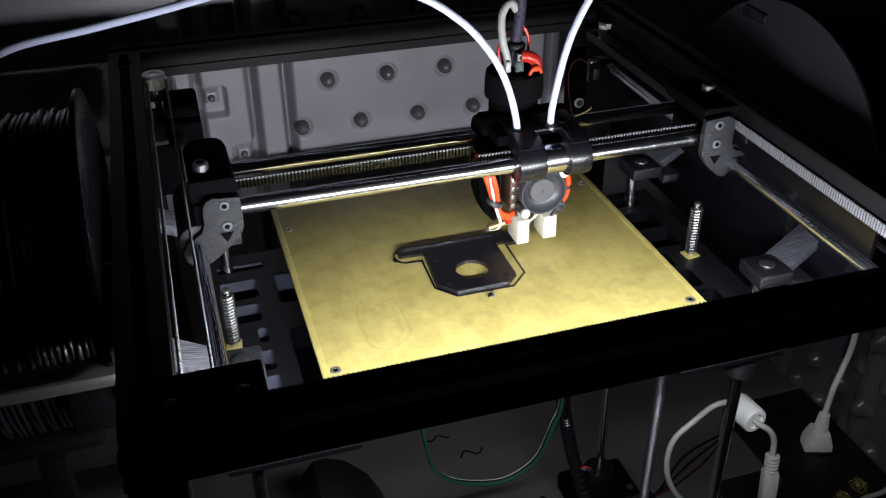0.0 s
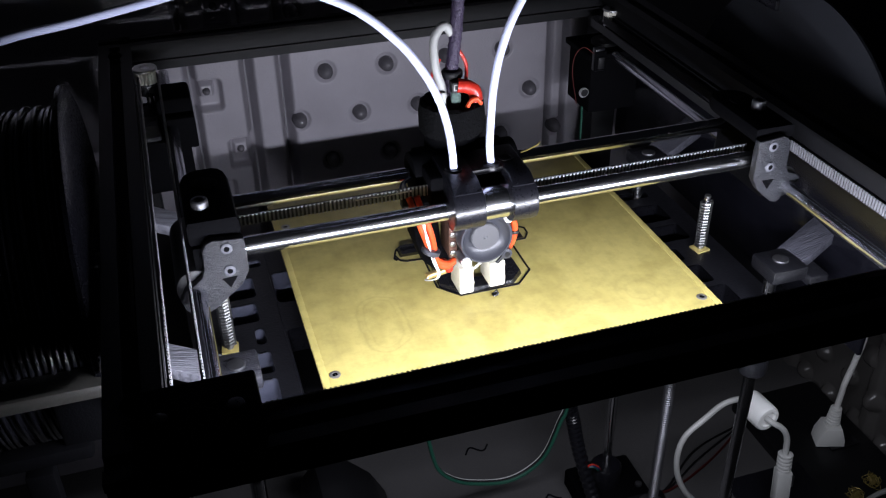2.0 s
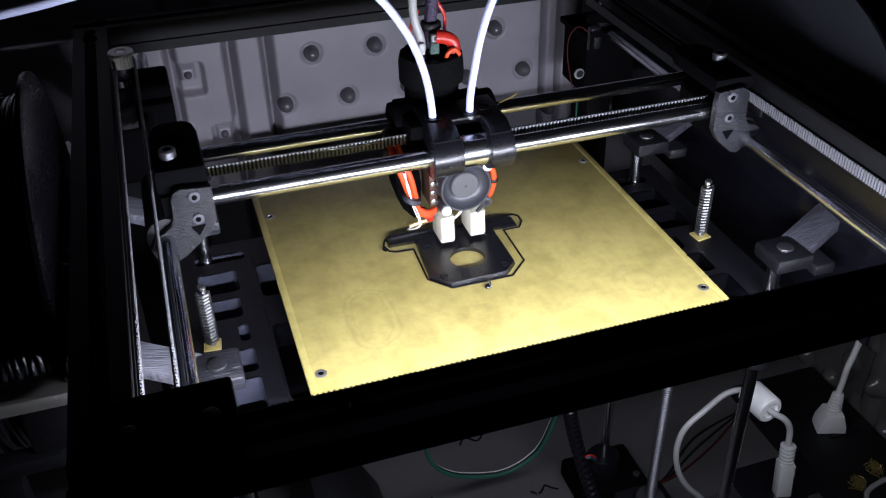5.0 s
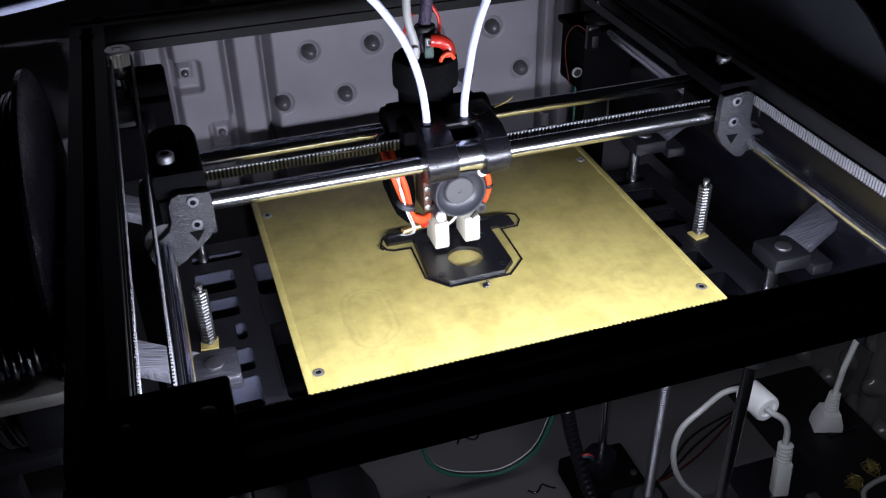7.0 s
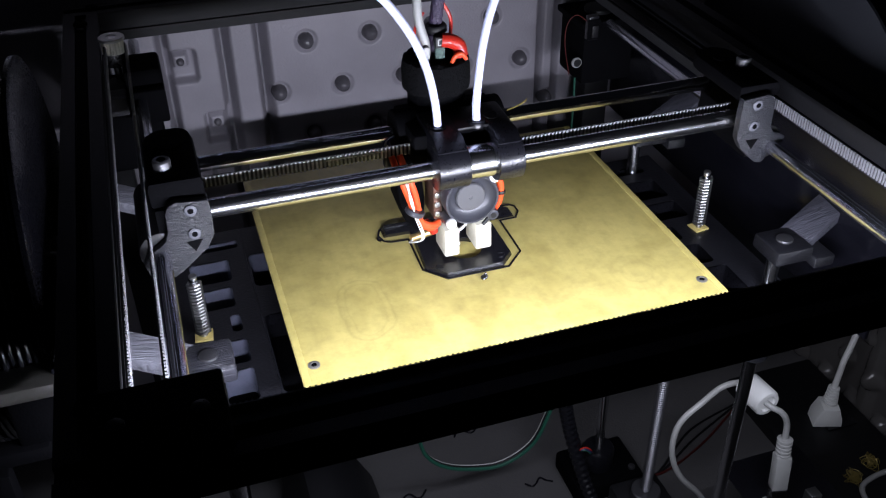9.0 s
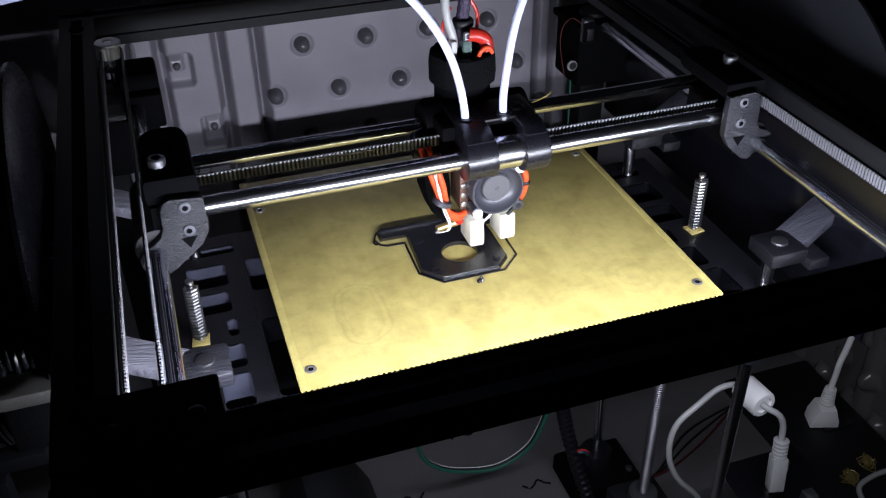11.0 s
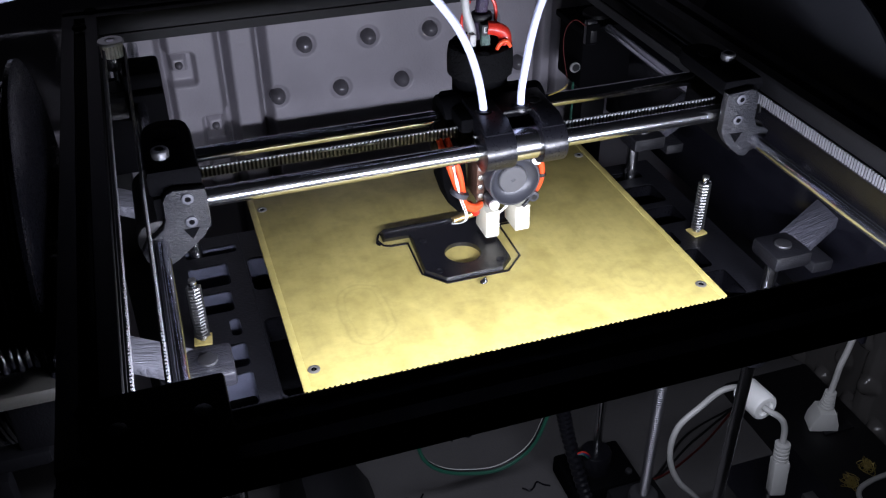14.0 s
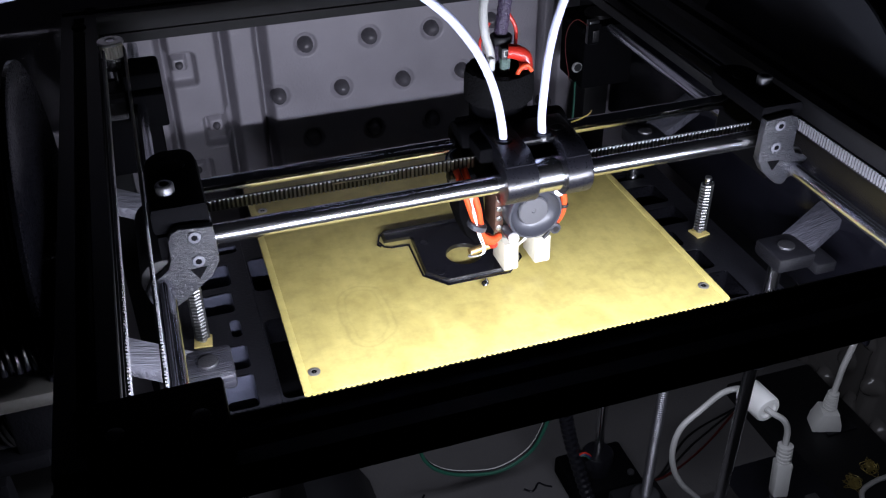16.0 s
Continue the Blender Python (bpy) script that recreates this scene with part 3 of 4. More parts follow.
def belt(a, b, face, label, parent=None, name="drive_belt", height=0.0062, pitch=0.002, deep=0.4, mat=None):
    bm, bt = B(), B()
    toothed(bm, bt, a, b, height, 0.0007, face, pitch, deep)
    band = part(name, bm, BELT, parent, "" if parent else label, smooth=False)
    if not parent:
        tagged(band, label, "belt", "drive belts")
    tagged(part("teeth", bt, mat or BELT_TEETH, band, smooth=False), kind="stuff")
    return band


belt((0.1600, -0.19, 0.0845), (0.1600, -0.014, 0.0845), (-1, 0, 0), "grey toothed drive belt beside the side rod")
for x in (0.1655, 0.1765):
    tagged(part("drive_belt", box(B(), x, x + 0.0012, -0.014, 0.203, 0.0640, 0.0702), BELT), "smooth back of the drive belt running to the pulley", "belt", "drive belts")
belt((-0.1725, -0.19, 0.0835), (-0.1725, 0.160, 0.0835), (1, 0, 0), "grey toothed drive belt beside the side rod")
belt((-0.1850, -0.19, 0.0835), (-0.1850, 0.160, 0.0835), (1, 0, 0), "grey toothed drive belt along the frame rail")
# the front belt's teeth are as dark as its band, for their shade
belt((-0.172, -0.1890, 0.0845), (0.160, -0.1890, 0.0845), (0, 1, 0), "grey toothed drive belt along the front rail", pitch=0.002, deep=0.33, mat=BELT)


def pulley(x, y, z):
    t = thing("belt_pulley", "knurled steel belt pulley on a motor shaft", "pulley", "belt pulleys", (x, y, z))
    teeth = B()
    n = 40
    vs = [[], []]
    for k in range(n):
        a, r = 2 * math.pi * k / n, 0.0071 if k % 2 else 0.0064
        for s in (0, 1):
            vs[s].append(teeth.verts.new((r * math.cos(a), r * math.sin(a), -0.0105 + 0.0085 * s)))
    for k in range(n):
        teeth.faces.new((vs[0][k], vs[0][(k + 1) % n], vs[1][(k + 1) % n], vs[1][k]))
    part("toothed_wheel", teeth, STEEL_ROUGH, t, smooth=False)
    part("flange", lathe(B(), [(0.0072, -0.0022), (0.0079, -0.0017), (0.0079, -0.0004), (0.0075, 0.0), (0.0036, 0.0), (0.0026, -0.0009)], 36, Matrix()), STEEL_DULL, t, "scuffed steel flange")
    part("hub", lathe(B(), [(0.0064, -0.0185), (0.0068, -0.0180), (0.0068, -0.0116), (0.0075, -0.0110), (0.0075, -0.0100), (0.005, -0.0100)], 32, Matrix()), STEEL, t)
    part("set_screw", cyl(B(), (0.0025, -0.0058, -0.0148), (0.0031, -0.0071, -0.0148), 0.0017, 12), BLACK, t)
    part("shaft", cyl(B(), (0, 0, -0.032), (0, 0, -0.0004), 0.0025, 14), STEEL, t)
    return t


pulley(-0.180, 0.160, 0.091)
pulley(0.184, 0.203, 0.0645 + 0.012)


def corner_motor(x, y, top, sx):
    t = thing("stepper_motor", "black stepper motor in the frame's back corner", "motor", "stepper motors", (x, y, 0))
    part("body", box(B(), -0.021, 0.021, -0.021, 0.021, top - 0.045, top, 0.0025), MATTE, t)
    part("mount_plate", box(B(), -0.024, 0.024, -0.023, 0.023, top, top + 0.005, 0.0012), MATTE, t)
    part("boss", cyl(B(), (0, 0, top + 0.004), (0, 0, top + 0.008), 0.011, 28, bevel=0.0006), BLACK, t)
    return t


corner_motor(-0.180, 0.160, 0.052, -1)
corner_motor(0.1705, 0.186, 0.050, 1)


def left_back_mount():
    t = thing("rod_mount", "black printed mount holding the side rod's back end", "mount", at=(-0.168, 0.142, 0.05))
    part("body", box(B(), -0.009, 0.014, -0.010, 0.020, -0.002, 0.028, 0.003), MATTE, t)
    part("clamp", box(B(), -0.007, 0.014, -0.020, -0.008, -0.004, 0.018, 0.0015), MATTE, t)
    part("ear", box(B(), -0.022, -0.009, -0.016, 0.0, 0.002, 0.014, 0.0015), PRINT_BLACK, t)


left_back_mount()


DARK_RED = material("dark_red_wire", (0.05, 0.005, 0.004), 0.45, bump=0.05)


def right_back_parts():
    t = thing("end_switch", "small black end-stop switch with a red and black wire", "switch", at=(0.1515, 0.158, 0.045))
    part("body", box(B(), -0.004, 0.004, -0.003, 0.003, 0.0, 0.018, 0.0006), BLACK_GLOSS, t)
    part("plate", box(B(), -0.005, 0.005, -0.0042, -0.003, 0.001, 0.016, 0.0003), MATTE, t)
    part("lever", box(B(), -0.0025, 0.0025, -0.0060, -0.0045, 0.003, 0.012, 0.0003), BLACK, t)
    part("wire", tube(B(), [(-0.004, 0, 0.014), (-0.012, 0.002, 0.019), (-0.018, 0.004, 0.012), (-0.018, 0.006, -0.004), (-0.012, 0.008, -0.030)], 0.0004, 6), DARK_RED, t)
    t = thing("round_sticker", "small white round sticker on the black motor", "sticker", at=(0.1440, 0.1630, 0.0250))
    part("disc", cyl(B(), (0, 0.0015, 0), (0, 0, 0), 0.0040, 24), GREY_TAG, t)
    part("mark", cyl(B(), (0.0004, 0.0, 0), (0.0004, -0.0004, 0), 0.0030, 20), BLACK, t)
    t = thing("signal_wire", "thin green and white twisted wire", "wire", at=(0.1405, 0.158, 0.0))
    part("strand", tube(B(), [(0.0, 0, 0.016), (0.001, 0.001, 0.0), (0.001, 0.001, -0.03), (0.002, 0.002, -0.06)], 0.0008, 6), GREEN, t)


right_back_parts()


def front_corner():
    """Printed corner covers over the belts' front turns."""
    for x0, x1 in ((-0.1985, -0.1530), (0.1425, 0.1920)):
        t = thing("corner_cover", "black printed corner cover on the front rail", "cover", "corner covers", ((x0 + x1) / 2, -0.188, 0.0858))
        w = (x1 - x0) / 2
        part("body", box(B(), -w, w, -0.020, 0.017, 0.0, 0.0045, 0.0015), MATTE, t)
        for k in (-0.6, 0.6):
            part("screw", cyl(B(), (k * w, -0.002, 0.004), (k * w, -0.002, 0.0058), 0.0032, 16, bevel=0.0004), BLACK_GLOSS, t)


front_corner()


LED_GLOW = bpy.data.materials.new("led_glow")
LED_GLOW.use_nodes = True
LED_GLOW.node_tree.nodes["Principled BSDF"].inputs["Emission Color"].default_value = (0.88, 0.93, 1, 1)
LED_GLOW.node_tree.nodes["Principled BSDF"].inputs["Emission Strength"].default_value = 8


def led_strip():
    t = thing("led_strip", "white LED strip under the front rail, lit", "light strip", at=(-0.012, -0.1935, 0.0))
    part("channel", box(B(), -0.172, 0.172, -0.0015, 0.0015, 0.0615, 0.0704, 0.0004), FAN_GREY, t)
    for k in range(21):
        part("diode", box(B(), -0.160 + 0.016 * k - 0.0025, -0.160 + 0.016 * k + 0.0025, 0.0016, 0.0022, 0.0630, 0.0668), LED_GLOW, t)
    return t


led_strip()


# ---- the printed part ----
def printed_part():
    outline = [(-0.0455, 0.0265), (-0.0455, 0.0180), (-0.0300, 0.0175), (-0.0325, -0.0195), (-0.0230, -0.0305), (0.0098, -0.0300), (0.0178, -0.0215), (0.0180, 0.0150), (0.0335, 0.0155), (0.0335, 0.0235), (0.030, 0.0255)]
    t = thing("printed_part", "black printed flat bracket with a round hole on the plate", "printed part")
    bm = B()
    top = 0.0026
    cx, cy, r, n = -0.0068, -0.0098, 0.0105, 44
    lo, hi = [bm.verts.new((cx + (x - cx) * 1.035, cy + (y - cy) * 1.035, 0.0)) for x, y in outline], [bm.verts.new((x, y, top)) for x, y in outline]
    ring = [(cx + r * math.cos(2 * math.pi * k / n), cy + r * math.sin(2 * math.pi * k / n)) for k in range(n)]
    rlo, rhi = [bm.verts.new((x, y, 0.0)) for x, y in ring], [bm.verts.new((x, y, top)) for x, y in ring]
    for a, b in ((lo, hi), (rlo, rhi)):
        for k in range(len(a)):
            j = (k + 1) % len(a)
            bm.faces.new((a[k], a[j], b[j], b[k]))
    es = [bm.edges.get((v[k], v[(k + 1) % len(v)])) for v in (hi, rhi) for k in range(len(v))]
    bmesh.ops.triangle_fill(bm, use_beauty=True, edges=es)
    bmesh.ops.recalc_face_normals(bm, faces=bm.faces)
    part("body", bm, PART_BLACK, t, smooth=False)
    part("rim", box(B(), -0.0450, 0.0200, 0.0238, 0.0262, 0.0027, 0.0034, 0.0002), PART_BLACK, t)
    for hx, hy in ((-0.0255, -0.0232), (0.0112, -0.0232), (-0.0255, 0.0085), (0.0112, 0.0085)):
        part("pin_hole", lathe(B(), [(0.0022, 0.0026), (0.0022, 0.0030), (0.0013, 0.0030), (0.0012, 0.0027)], 16, Matrix.Translation((hx, hy, 0))), BLACK_GLOSS, t)
    sk = [(-0.0497, 0.0215), (-0.0478, 0.0150), (-0.0440, 0.0128), (-0.0335, 0.0122), (-0.0345, -0.0200), (-0.0237, -0.0325), (0.0128, -0.0325), (0.0245, -0.0205), (0.0250, 0.0140), (0.0355, 0.0140), (0.0393, 0.0200), (0.0395, 0.0265), (0.0365, 0.0290), (-0.0430, 0.0310), (-0.0475, 0.0270)]
    t2 = thing("print_skirt", "thin black outline of filament round the printed part", "skirt")
    bm = B()
    c = len(sk)
    w = 0.00055
    ins, outs = [], []
    for k in range(c):
        p, q, s = Vector(sk[k - 1]), Vector(sk[k]), Vector(sk[(k + 1) % c])
        d1, d2 = (q - p).normalized(), (s - q).normalized()
        nrm = Vector((-(d1 + d2).y, (d1 + d2).x)).normalized()
        k2 = w / max(0.4, nrm.dot(Vector((-d1.y, d1.x))))
        ins.append(q + nrm * k2)
        outs.append(q - nrm * k2)
    rows = [[bm.verts.new((p.x, p.y, z)) for p in L] for L, z in ((outs, 0.0001), (outs, 0.0006), (ins, 0.0006), (ins, 0.0001))]
    for i in range(4):
        a, b = rows[i], rows[(i + 1) % 4]
        for k in range(c):
            bm.faces.new((a[k], a[(k + 1) % c], b[(k + 1) % c], b[k]))
    part("line", bm, PART_BLACK, t2, smooth=False)
    part("start_blob", tube(B(), [(-0.050, 0.020, 0.0006), (-0.0508, 0.0175, 0.0008), (-0.0495, 0.0155, 0.0006)], 0.0007, 6), PART_BLACK, t2)
    t3 = thing("filament_blob", "small black curl of oozed filament on the plate", "blob", at=(-0.0047, -0.0392, 0))
    part("curl", tube(B(), [(0.001, 0, 0.0006), (0.002, 0.001, 0.001), (0.0008, 0.002, 0.0012), (-0.0012, 0.0008, 0.001), (-0.0008, -0.001, 0.0012), (0.0012, -0.0008, 0.002), (0.0004, 0.0002, 0.0042)], 0.0007, 6), PART_BLACK, t3)


PART_BLACK = material("fresh_black_plastic", (0.0045, 0.0045, 0.007), 0.22, bump=0.2, fine=650, stretch=(1, 6, 6), spec=0.7)
printed_part()


# ---- the gantry that slides to and fro; its base point lies in the end plates' front plane ----
def gantry():
    t = thing("x_gantry", "sliding gantry of two steel rods between black printed end blocks", "gantry")
    part("front_rod", cyl(B(), (-0.150, 0.0125, 0.0748), (0.146, 0.0125, 0.0748), 0.0049, 36), STEEL, t, "polished steel rod")
    part("rear_rod", cyl(B(), (-0.150, 0.0500, 0.0790), (0.146, 0.0500, 0.0790), 0.0041, 32), STEEL, t, "polished steel rod")
    belt((-0.146, 0.0305, 0.0790), (-0.004, 0.0305, 0.0790), (0, -1, 0), "", t, "cross_belt", 0.0060, 0.0021, 0.5, mat=BELT_GREY)
    belt((-0.004, 0.0185, 0.0792), (0.142, 0.0185, 0.0792), (0, -1, 0), "", t, "cross_belt", 0.0046, 0.0021, mat=BELT_LIT)
    left_lobe = ((-0.0030, 0.0545), (-0.0085, 0.0500), (-0.0135, 0.0472), (-0.0190, 0.0475), (-0.0235, 0.0515), (-0.0250, 0.0570), (-0.0222, 0.0625), (-0.0170, 0.0655), (-0.0135, 0.0685))
    right_lobe = ((-0.0020, 0.0545), (-0.0055, 0.0515), (-0.0090, 0.0505), (-0.0115, 0.0520), (-0.0125, 0.0560), (-0.0160, 0.0590), (-0.0215, 0.0615), (-0.0225, 0.0645), (-0.0195, 0.0670), (-0.0140, 0.0690))
    for sx, xc, top, lobe in ((-1, -0.1532, 0.0880, left_lobe), (1, 0.1455, 0.0925, right_lobe)):
        s = -sx
        f = [(xc + s * p, z) for p, z in ((0.0086, top - 0.0012), (0.0092, top - 0.009), (0.0090, 0.0680), (0.0050, 0.0610), *lobe, (-0.0118, 0.0730), (-0.0115, top - 0.0055), (-0.0095, top - 0.0015), (-0.0060, top))]
        blk = part("end_plate", prism(B(), f, "y", 0.0, 0.005, 0.0008), PRINT_GREY, t, "grey printed end plate with two screws")
        for z in (top - 0.0050, top - 0.0175):
            part("screw", lathe(B(), [(0.0029, -0.0002), (0.0029, 0.0006), (0.0024, 0.0010), (0.0014, 0.0010), (0.0013, 0.0002)], 20, Matrix.Translation((xc, 0, z)) @ pose(0, 0, 0, 90)), SCREW_PALE, blk, "small steel socket screw")
            part("screw_socket", cyl(B(), (xc, -0.0003, z), (xc, -0.00105, z), 0.0015, 6), MATTE, blk)
        tri = [(xc + s * p, z) for p, z in ((-0.0042, 0.0665), (0.0032, 0.0668), (-0.0008, 0.0608))]
        part("window", prism(B(), tri, "y", -0.0004, 0.0004), MATTE, blk)
        c = [(xc + s * p, y) for p, y in ((0.0080, 0.0055), (0.0078, 0.050), (0.0068, 0.0555), (0.0045, 0.0595), (0.0010, 0.0615), (-0.0080, 0.0615), (-0.0120, 0.0595), (-0.0150, 0.0560), (-0.0165, 0.0510), (-0.0165, 0.0055))]
        part("cover", prism(B(), c, "z", top - 0.0055, 0.0965, 0.0030), MATTE, t, "black printed cover")
        core = [(xc + s * p, y) for p, y in ((-0.0020, 0.0055), (-0.0020, 0.056), (-0.0060, 0.0585), (-0.0120, 0.0585), (-0.0150, 0.0550), (-0.0155, 0.0055))]
        part("block", prism(B(), core, "z", 0.052, top - 0.0058, 0.0010), MATTE, t, "black printed block")
        part("rod_bushing", cyl(B(), (-0.1692 if sx < 0 else 0.1595, 0.0052, 0.060), (-0.1692 if sx < 0 else 0.1595, 0.060, 0.060), 0.0105, 28, bevel=0.001), BLACK, t)
        part("cap_screw", lathe(B(), [(0.0042, -0.001), (0.0042, 0.0038), (0.0036, 0.0045), (0.0022, 0.0045), (0.002, 0.002)], 24, Matrix.Translation((xc - s * 0.0085, 0.018 if sx < 0 else 0.030, 0.0972))), SCREW_GREY, t, "blackened socket-head cap screw")
        part("idler", cyl(B(), (xc - s * 0.0045, 0.042, 0.0960), (xc - s * 0.0045, 0.042, 0.0975), 0.0065, 24, bevel=0.0005), MATTE, t)
    part("stray_strand", tube(B(), [(-0.085, 0.030, 0.0800), (-0.078, 0.029, 0.0808), (-0.068, 0.030, 0.0798), (-0.060, 0.029, 0.0806), (-0.052, 0.0305, 0.0798)], 0.00035, 5), WHITE, t, "thin pale plastic strand")
    return t


GANTRY = gantry()


# ---- the print head; its base point lies under the fan's middle, in the end plates' front plane ----
BLUE = material("blue_wire", (0.012, 0.022, 0.09), 0.4, bump=0.05)


FEED_TUBES = []


def print_head():
    t = thing("twin_extruder", "black twin-nozzle extruder carriage with a small fan and white heater blocks", "extruder")
    y0 = 0.019
    # bearings and clamps on the front rod
    part("bearing", cyl(B(), (-0.0220, 0.0125, 0.0755), (0.0215, 0.0125, 0.0755), 0.0091, 36, bevel=0.0008), STEEL, t, "polished steel linear bearing")
    for a, b in ((-0.0235, -0.0065), (0.0085, 0.0225)):
        part("clamp", cyl(B(), (a, 0.0125, 0.0755), (b, 0.0125, 0.0755), 0.0118, 40, bevel=0.0008), BLACK_GLOSS, t, "glossy black bearing clamp")
        part("clamp_arm", prism(B(), [(0.006, 0.0868), (0.014, 0.0905), (0.044, 0.0915), (0.044, 0.075), (0.016, 0.070)], "x", a + 0.0005, b - 0.0005, 0.0012), BLACK_GLOSS, t)
    part("body", box(B(), -0.0300, 0.0225, 0.024, 0.064, 0.070, 0.0885, 0.002), MATTE, t, "black printed carriage body")
    part("rear_bearing_holder", cyl(B(), (-0.034, 0.0500, 0.0790), (0.026, 0.0500, 0.0790), 0.0125, 32, bevel=0.001), MATTE, t)
    part("top_plate", box(B(), -0.022, 0.020, 0.022, 0.050, 0.0886, 0.0905, 0.0008), BLACK, t)
    for x in (-0.0165, 0.0045):
        part("tube_fitting", lathe(B(), [(0.0045, 0.0885), (0.0045, 0.0912), (0.0040, 0.0918), (0.0027, 0.0918)], 24, Matrix.Translation((x, 0.026, 0))), BLACK_GLOSS, t)
    part("bolt_hole", lathe(B(), [(0.0045, 0.0904), (0.0045, 0.0915), (0.0030, 0.0915), (0.0028, 0.0906)], 24, Matrix.Translation((0.014, 0.030, 0))), BLACK, t)
    # fan
    m = Matrix.Translation((0, y0, 0.0484)) @ pose(0, 0, 0, 90)
    fan = part("fan", lathe(B(), [(0.0150, -0.010), (0.0152, -0.0095), (0.0152, -0.0005), (0.0148, 0.0), (0.0139, 0.0), (0.0136, -0.0008), (0.0126, -0.0024), (0.0108, -0.0040), (0.0090, -0.0048), (0.0080, -0.0050)], 48, m), FAN_GREY, t, "round grey cooling fan")
    part("hub", lathe(B(), [(0.0083, -0.008), (0.0083, -0.0030), (0.0077, -0.0023), (0.0012, -0.0023), (0.0008, -0.0027)], 40, m), FAN_HUB, fan, "matt grey hub sticker")
    for sx, sz in ((-1, 1), (1, 1), (-1, -1), (1, -1)):
        ear = part("ear", cyl(B(), (sx * 0.0122, y0, 0.0484 + sz * 0.0122), (sx * 0.0122, y0 + 0.0095, 0.0484 + sz * 0.0122), 0.0031, 18, bevel=0.0003), FAN_GREY, fan)
        light = (sx, sz) in ((1, 1), (-1, -1))
        part("screw", cyl(B(), (sx * 0.0122, y0 - (0.0022 if light else 0.0004), 0.0484 + sz * 0.0122), (sx * 0.0122, y0 + 0.001, 0.0484 + sz * 0.0122), 0.0029 if light else 0.0016, 18, bevel=0.0008 if light else 0), WHITE if light else BLACK, ear)
    # heat sink with copper-edged fins
    sink = part("heat_sink", box(B(), -0.0135, 0.0135, 0.031, 0.049, 0.0335, 0.0655, 0.0005), BLACK, t, "black heat sink with copper-coloured edge")
    part("side_plate", box(B(), -0.0185, -0.0138, 0.0295, 0.046, 0.0335, 0.0660, 0.0006), COPPER, sink)
    for k in range(5):
        part("rivet", cyl(B(), (-0.0165, 0.0296, 0.0370 + 0.0058 * k), (-0.0165, 0.0284, 0.0370 + 0.0058 * k), 0.0017, 10, bevel=0.0004), STEEL_DULL, sink)
    # heater blocks, nozzles
    for x0, x1, y, z0, z1 in ((-0.0116, -0.0030, 0.0315, 0.0052, 0.0228), (0.0072, 0.0166, 0.0325, 0.0056, 0.0222)):
        bm = box(B(), x0, x1, y, y + 0.017, z0, z1, 0.0009)
        rng = random.Random(5)
        for v in bm.verts:
            v.co += Vector((rng.uniform(-1, 1), rng.uniform(-1, 1), rng.uniform(-1, 1))) * 0.00025
        hb = part("heater_block", bm, BLOCK_WHITE, t, "white tape-wrapped heater block")
        xm = (x0 + x1) / 2
        part("nozzle", lathe(B(), [(0.0010, 0.0036), (0.0026, 0.0046), (0.0034, 0.0052), (0.0034, 0.0070)], 18, Matrix.Translation((xm, y + 0.0085, 0))), BRASS, hb)
        part("heat_break", cyl(B(), (xm, y + 0.0085, z1 - 0.001), (xm, y + 0.0085, 0.036), 0.0025, 14), STEEL_DULL, hb)
        part("clip", cyl(B(), (x1 - 0.001, y + 0.004, z0 + 0.005), (x1 + 0.0012, y + 0.004, z0 + 0.005), 0.0020, 12, bevel=0.0004), STEEL, hb)
        part("grub_screw", cyl(B(), (x1 - 0.001, y + 0.004, z1 - 0.004), (x1 + 0.0010, y + 0.004, z1 - 0.004), 0.0018, 12, bevel=0.0004), STEEL, hb)
    part("heater_cartridge", cyl(B(), (-0.0290, 0.0400, 0.0165), (-0.0135, 0.0420, 0.0180), 0.0022, 14), BRASS, t, "brass heater cartridge")
    part("sensor_stub", cyl(B(), (0.0090, 0.0270, 0.0260), (0.0160, 0.0275, 0.0330), 0.0011, 10), BLACK, t)
    part("sensor_wire", tube(B(), [(-0.003, 0.036, 0.018), (0.000, 0.033, 0.023), (0.0035, 0.034, 0.0262)], 0.0008, 6), WHITE, t)
    # part-cooling blower behind the wires
    duct = [(-0.0370, 0.0660), (-0.022, 0.0660), (-0.0195, 0.0400), (-0.0205, 0.0225), (-0.0245, 0.0195), (-0.0310, 0.0270), (-0.0350, 0.0400)]
    part("air_duct", prism(B(), duct, "y", 0.040, 0.060, 0.003), MATTE, t, "black cooling duct")
    # wires at the side
    for k, off in enumerate(((0.0, 0.0), (0.0042, -0.001))):
        part("wire", tube(B(), [(-0.0405 + off[0], 0.030, 0.0765), (-0.0385 + off[0], 0.027, 0.0690), (-0.0345 + off[0], 0.0255, 0.0560), (-0.0305 + off[0] * 0.6, 0.0265, 0.0440), (-0.0262, 0.0275, 0.0350 + off[1]), (-0.0205, 0.0285, 0.0310 + off[1] * 2), (-0.0150, 0.0320, 0.0300 + off[1])], 0.0018, 10), ORANGE, t, "orange sleeved wire")
    part("wire_sleeve", tube(B(), [(-0.0225, 0.0310, 0.0310), (-0.0195, 0.0335, 0.0275), (-0.0170, 0.0345, 0.0225)], 0.0025, 12), RED, t, "red heat-shrink sleeve")
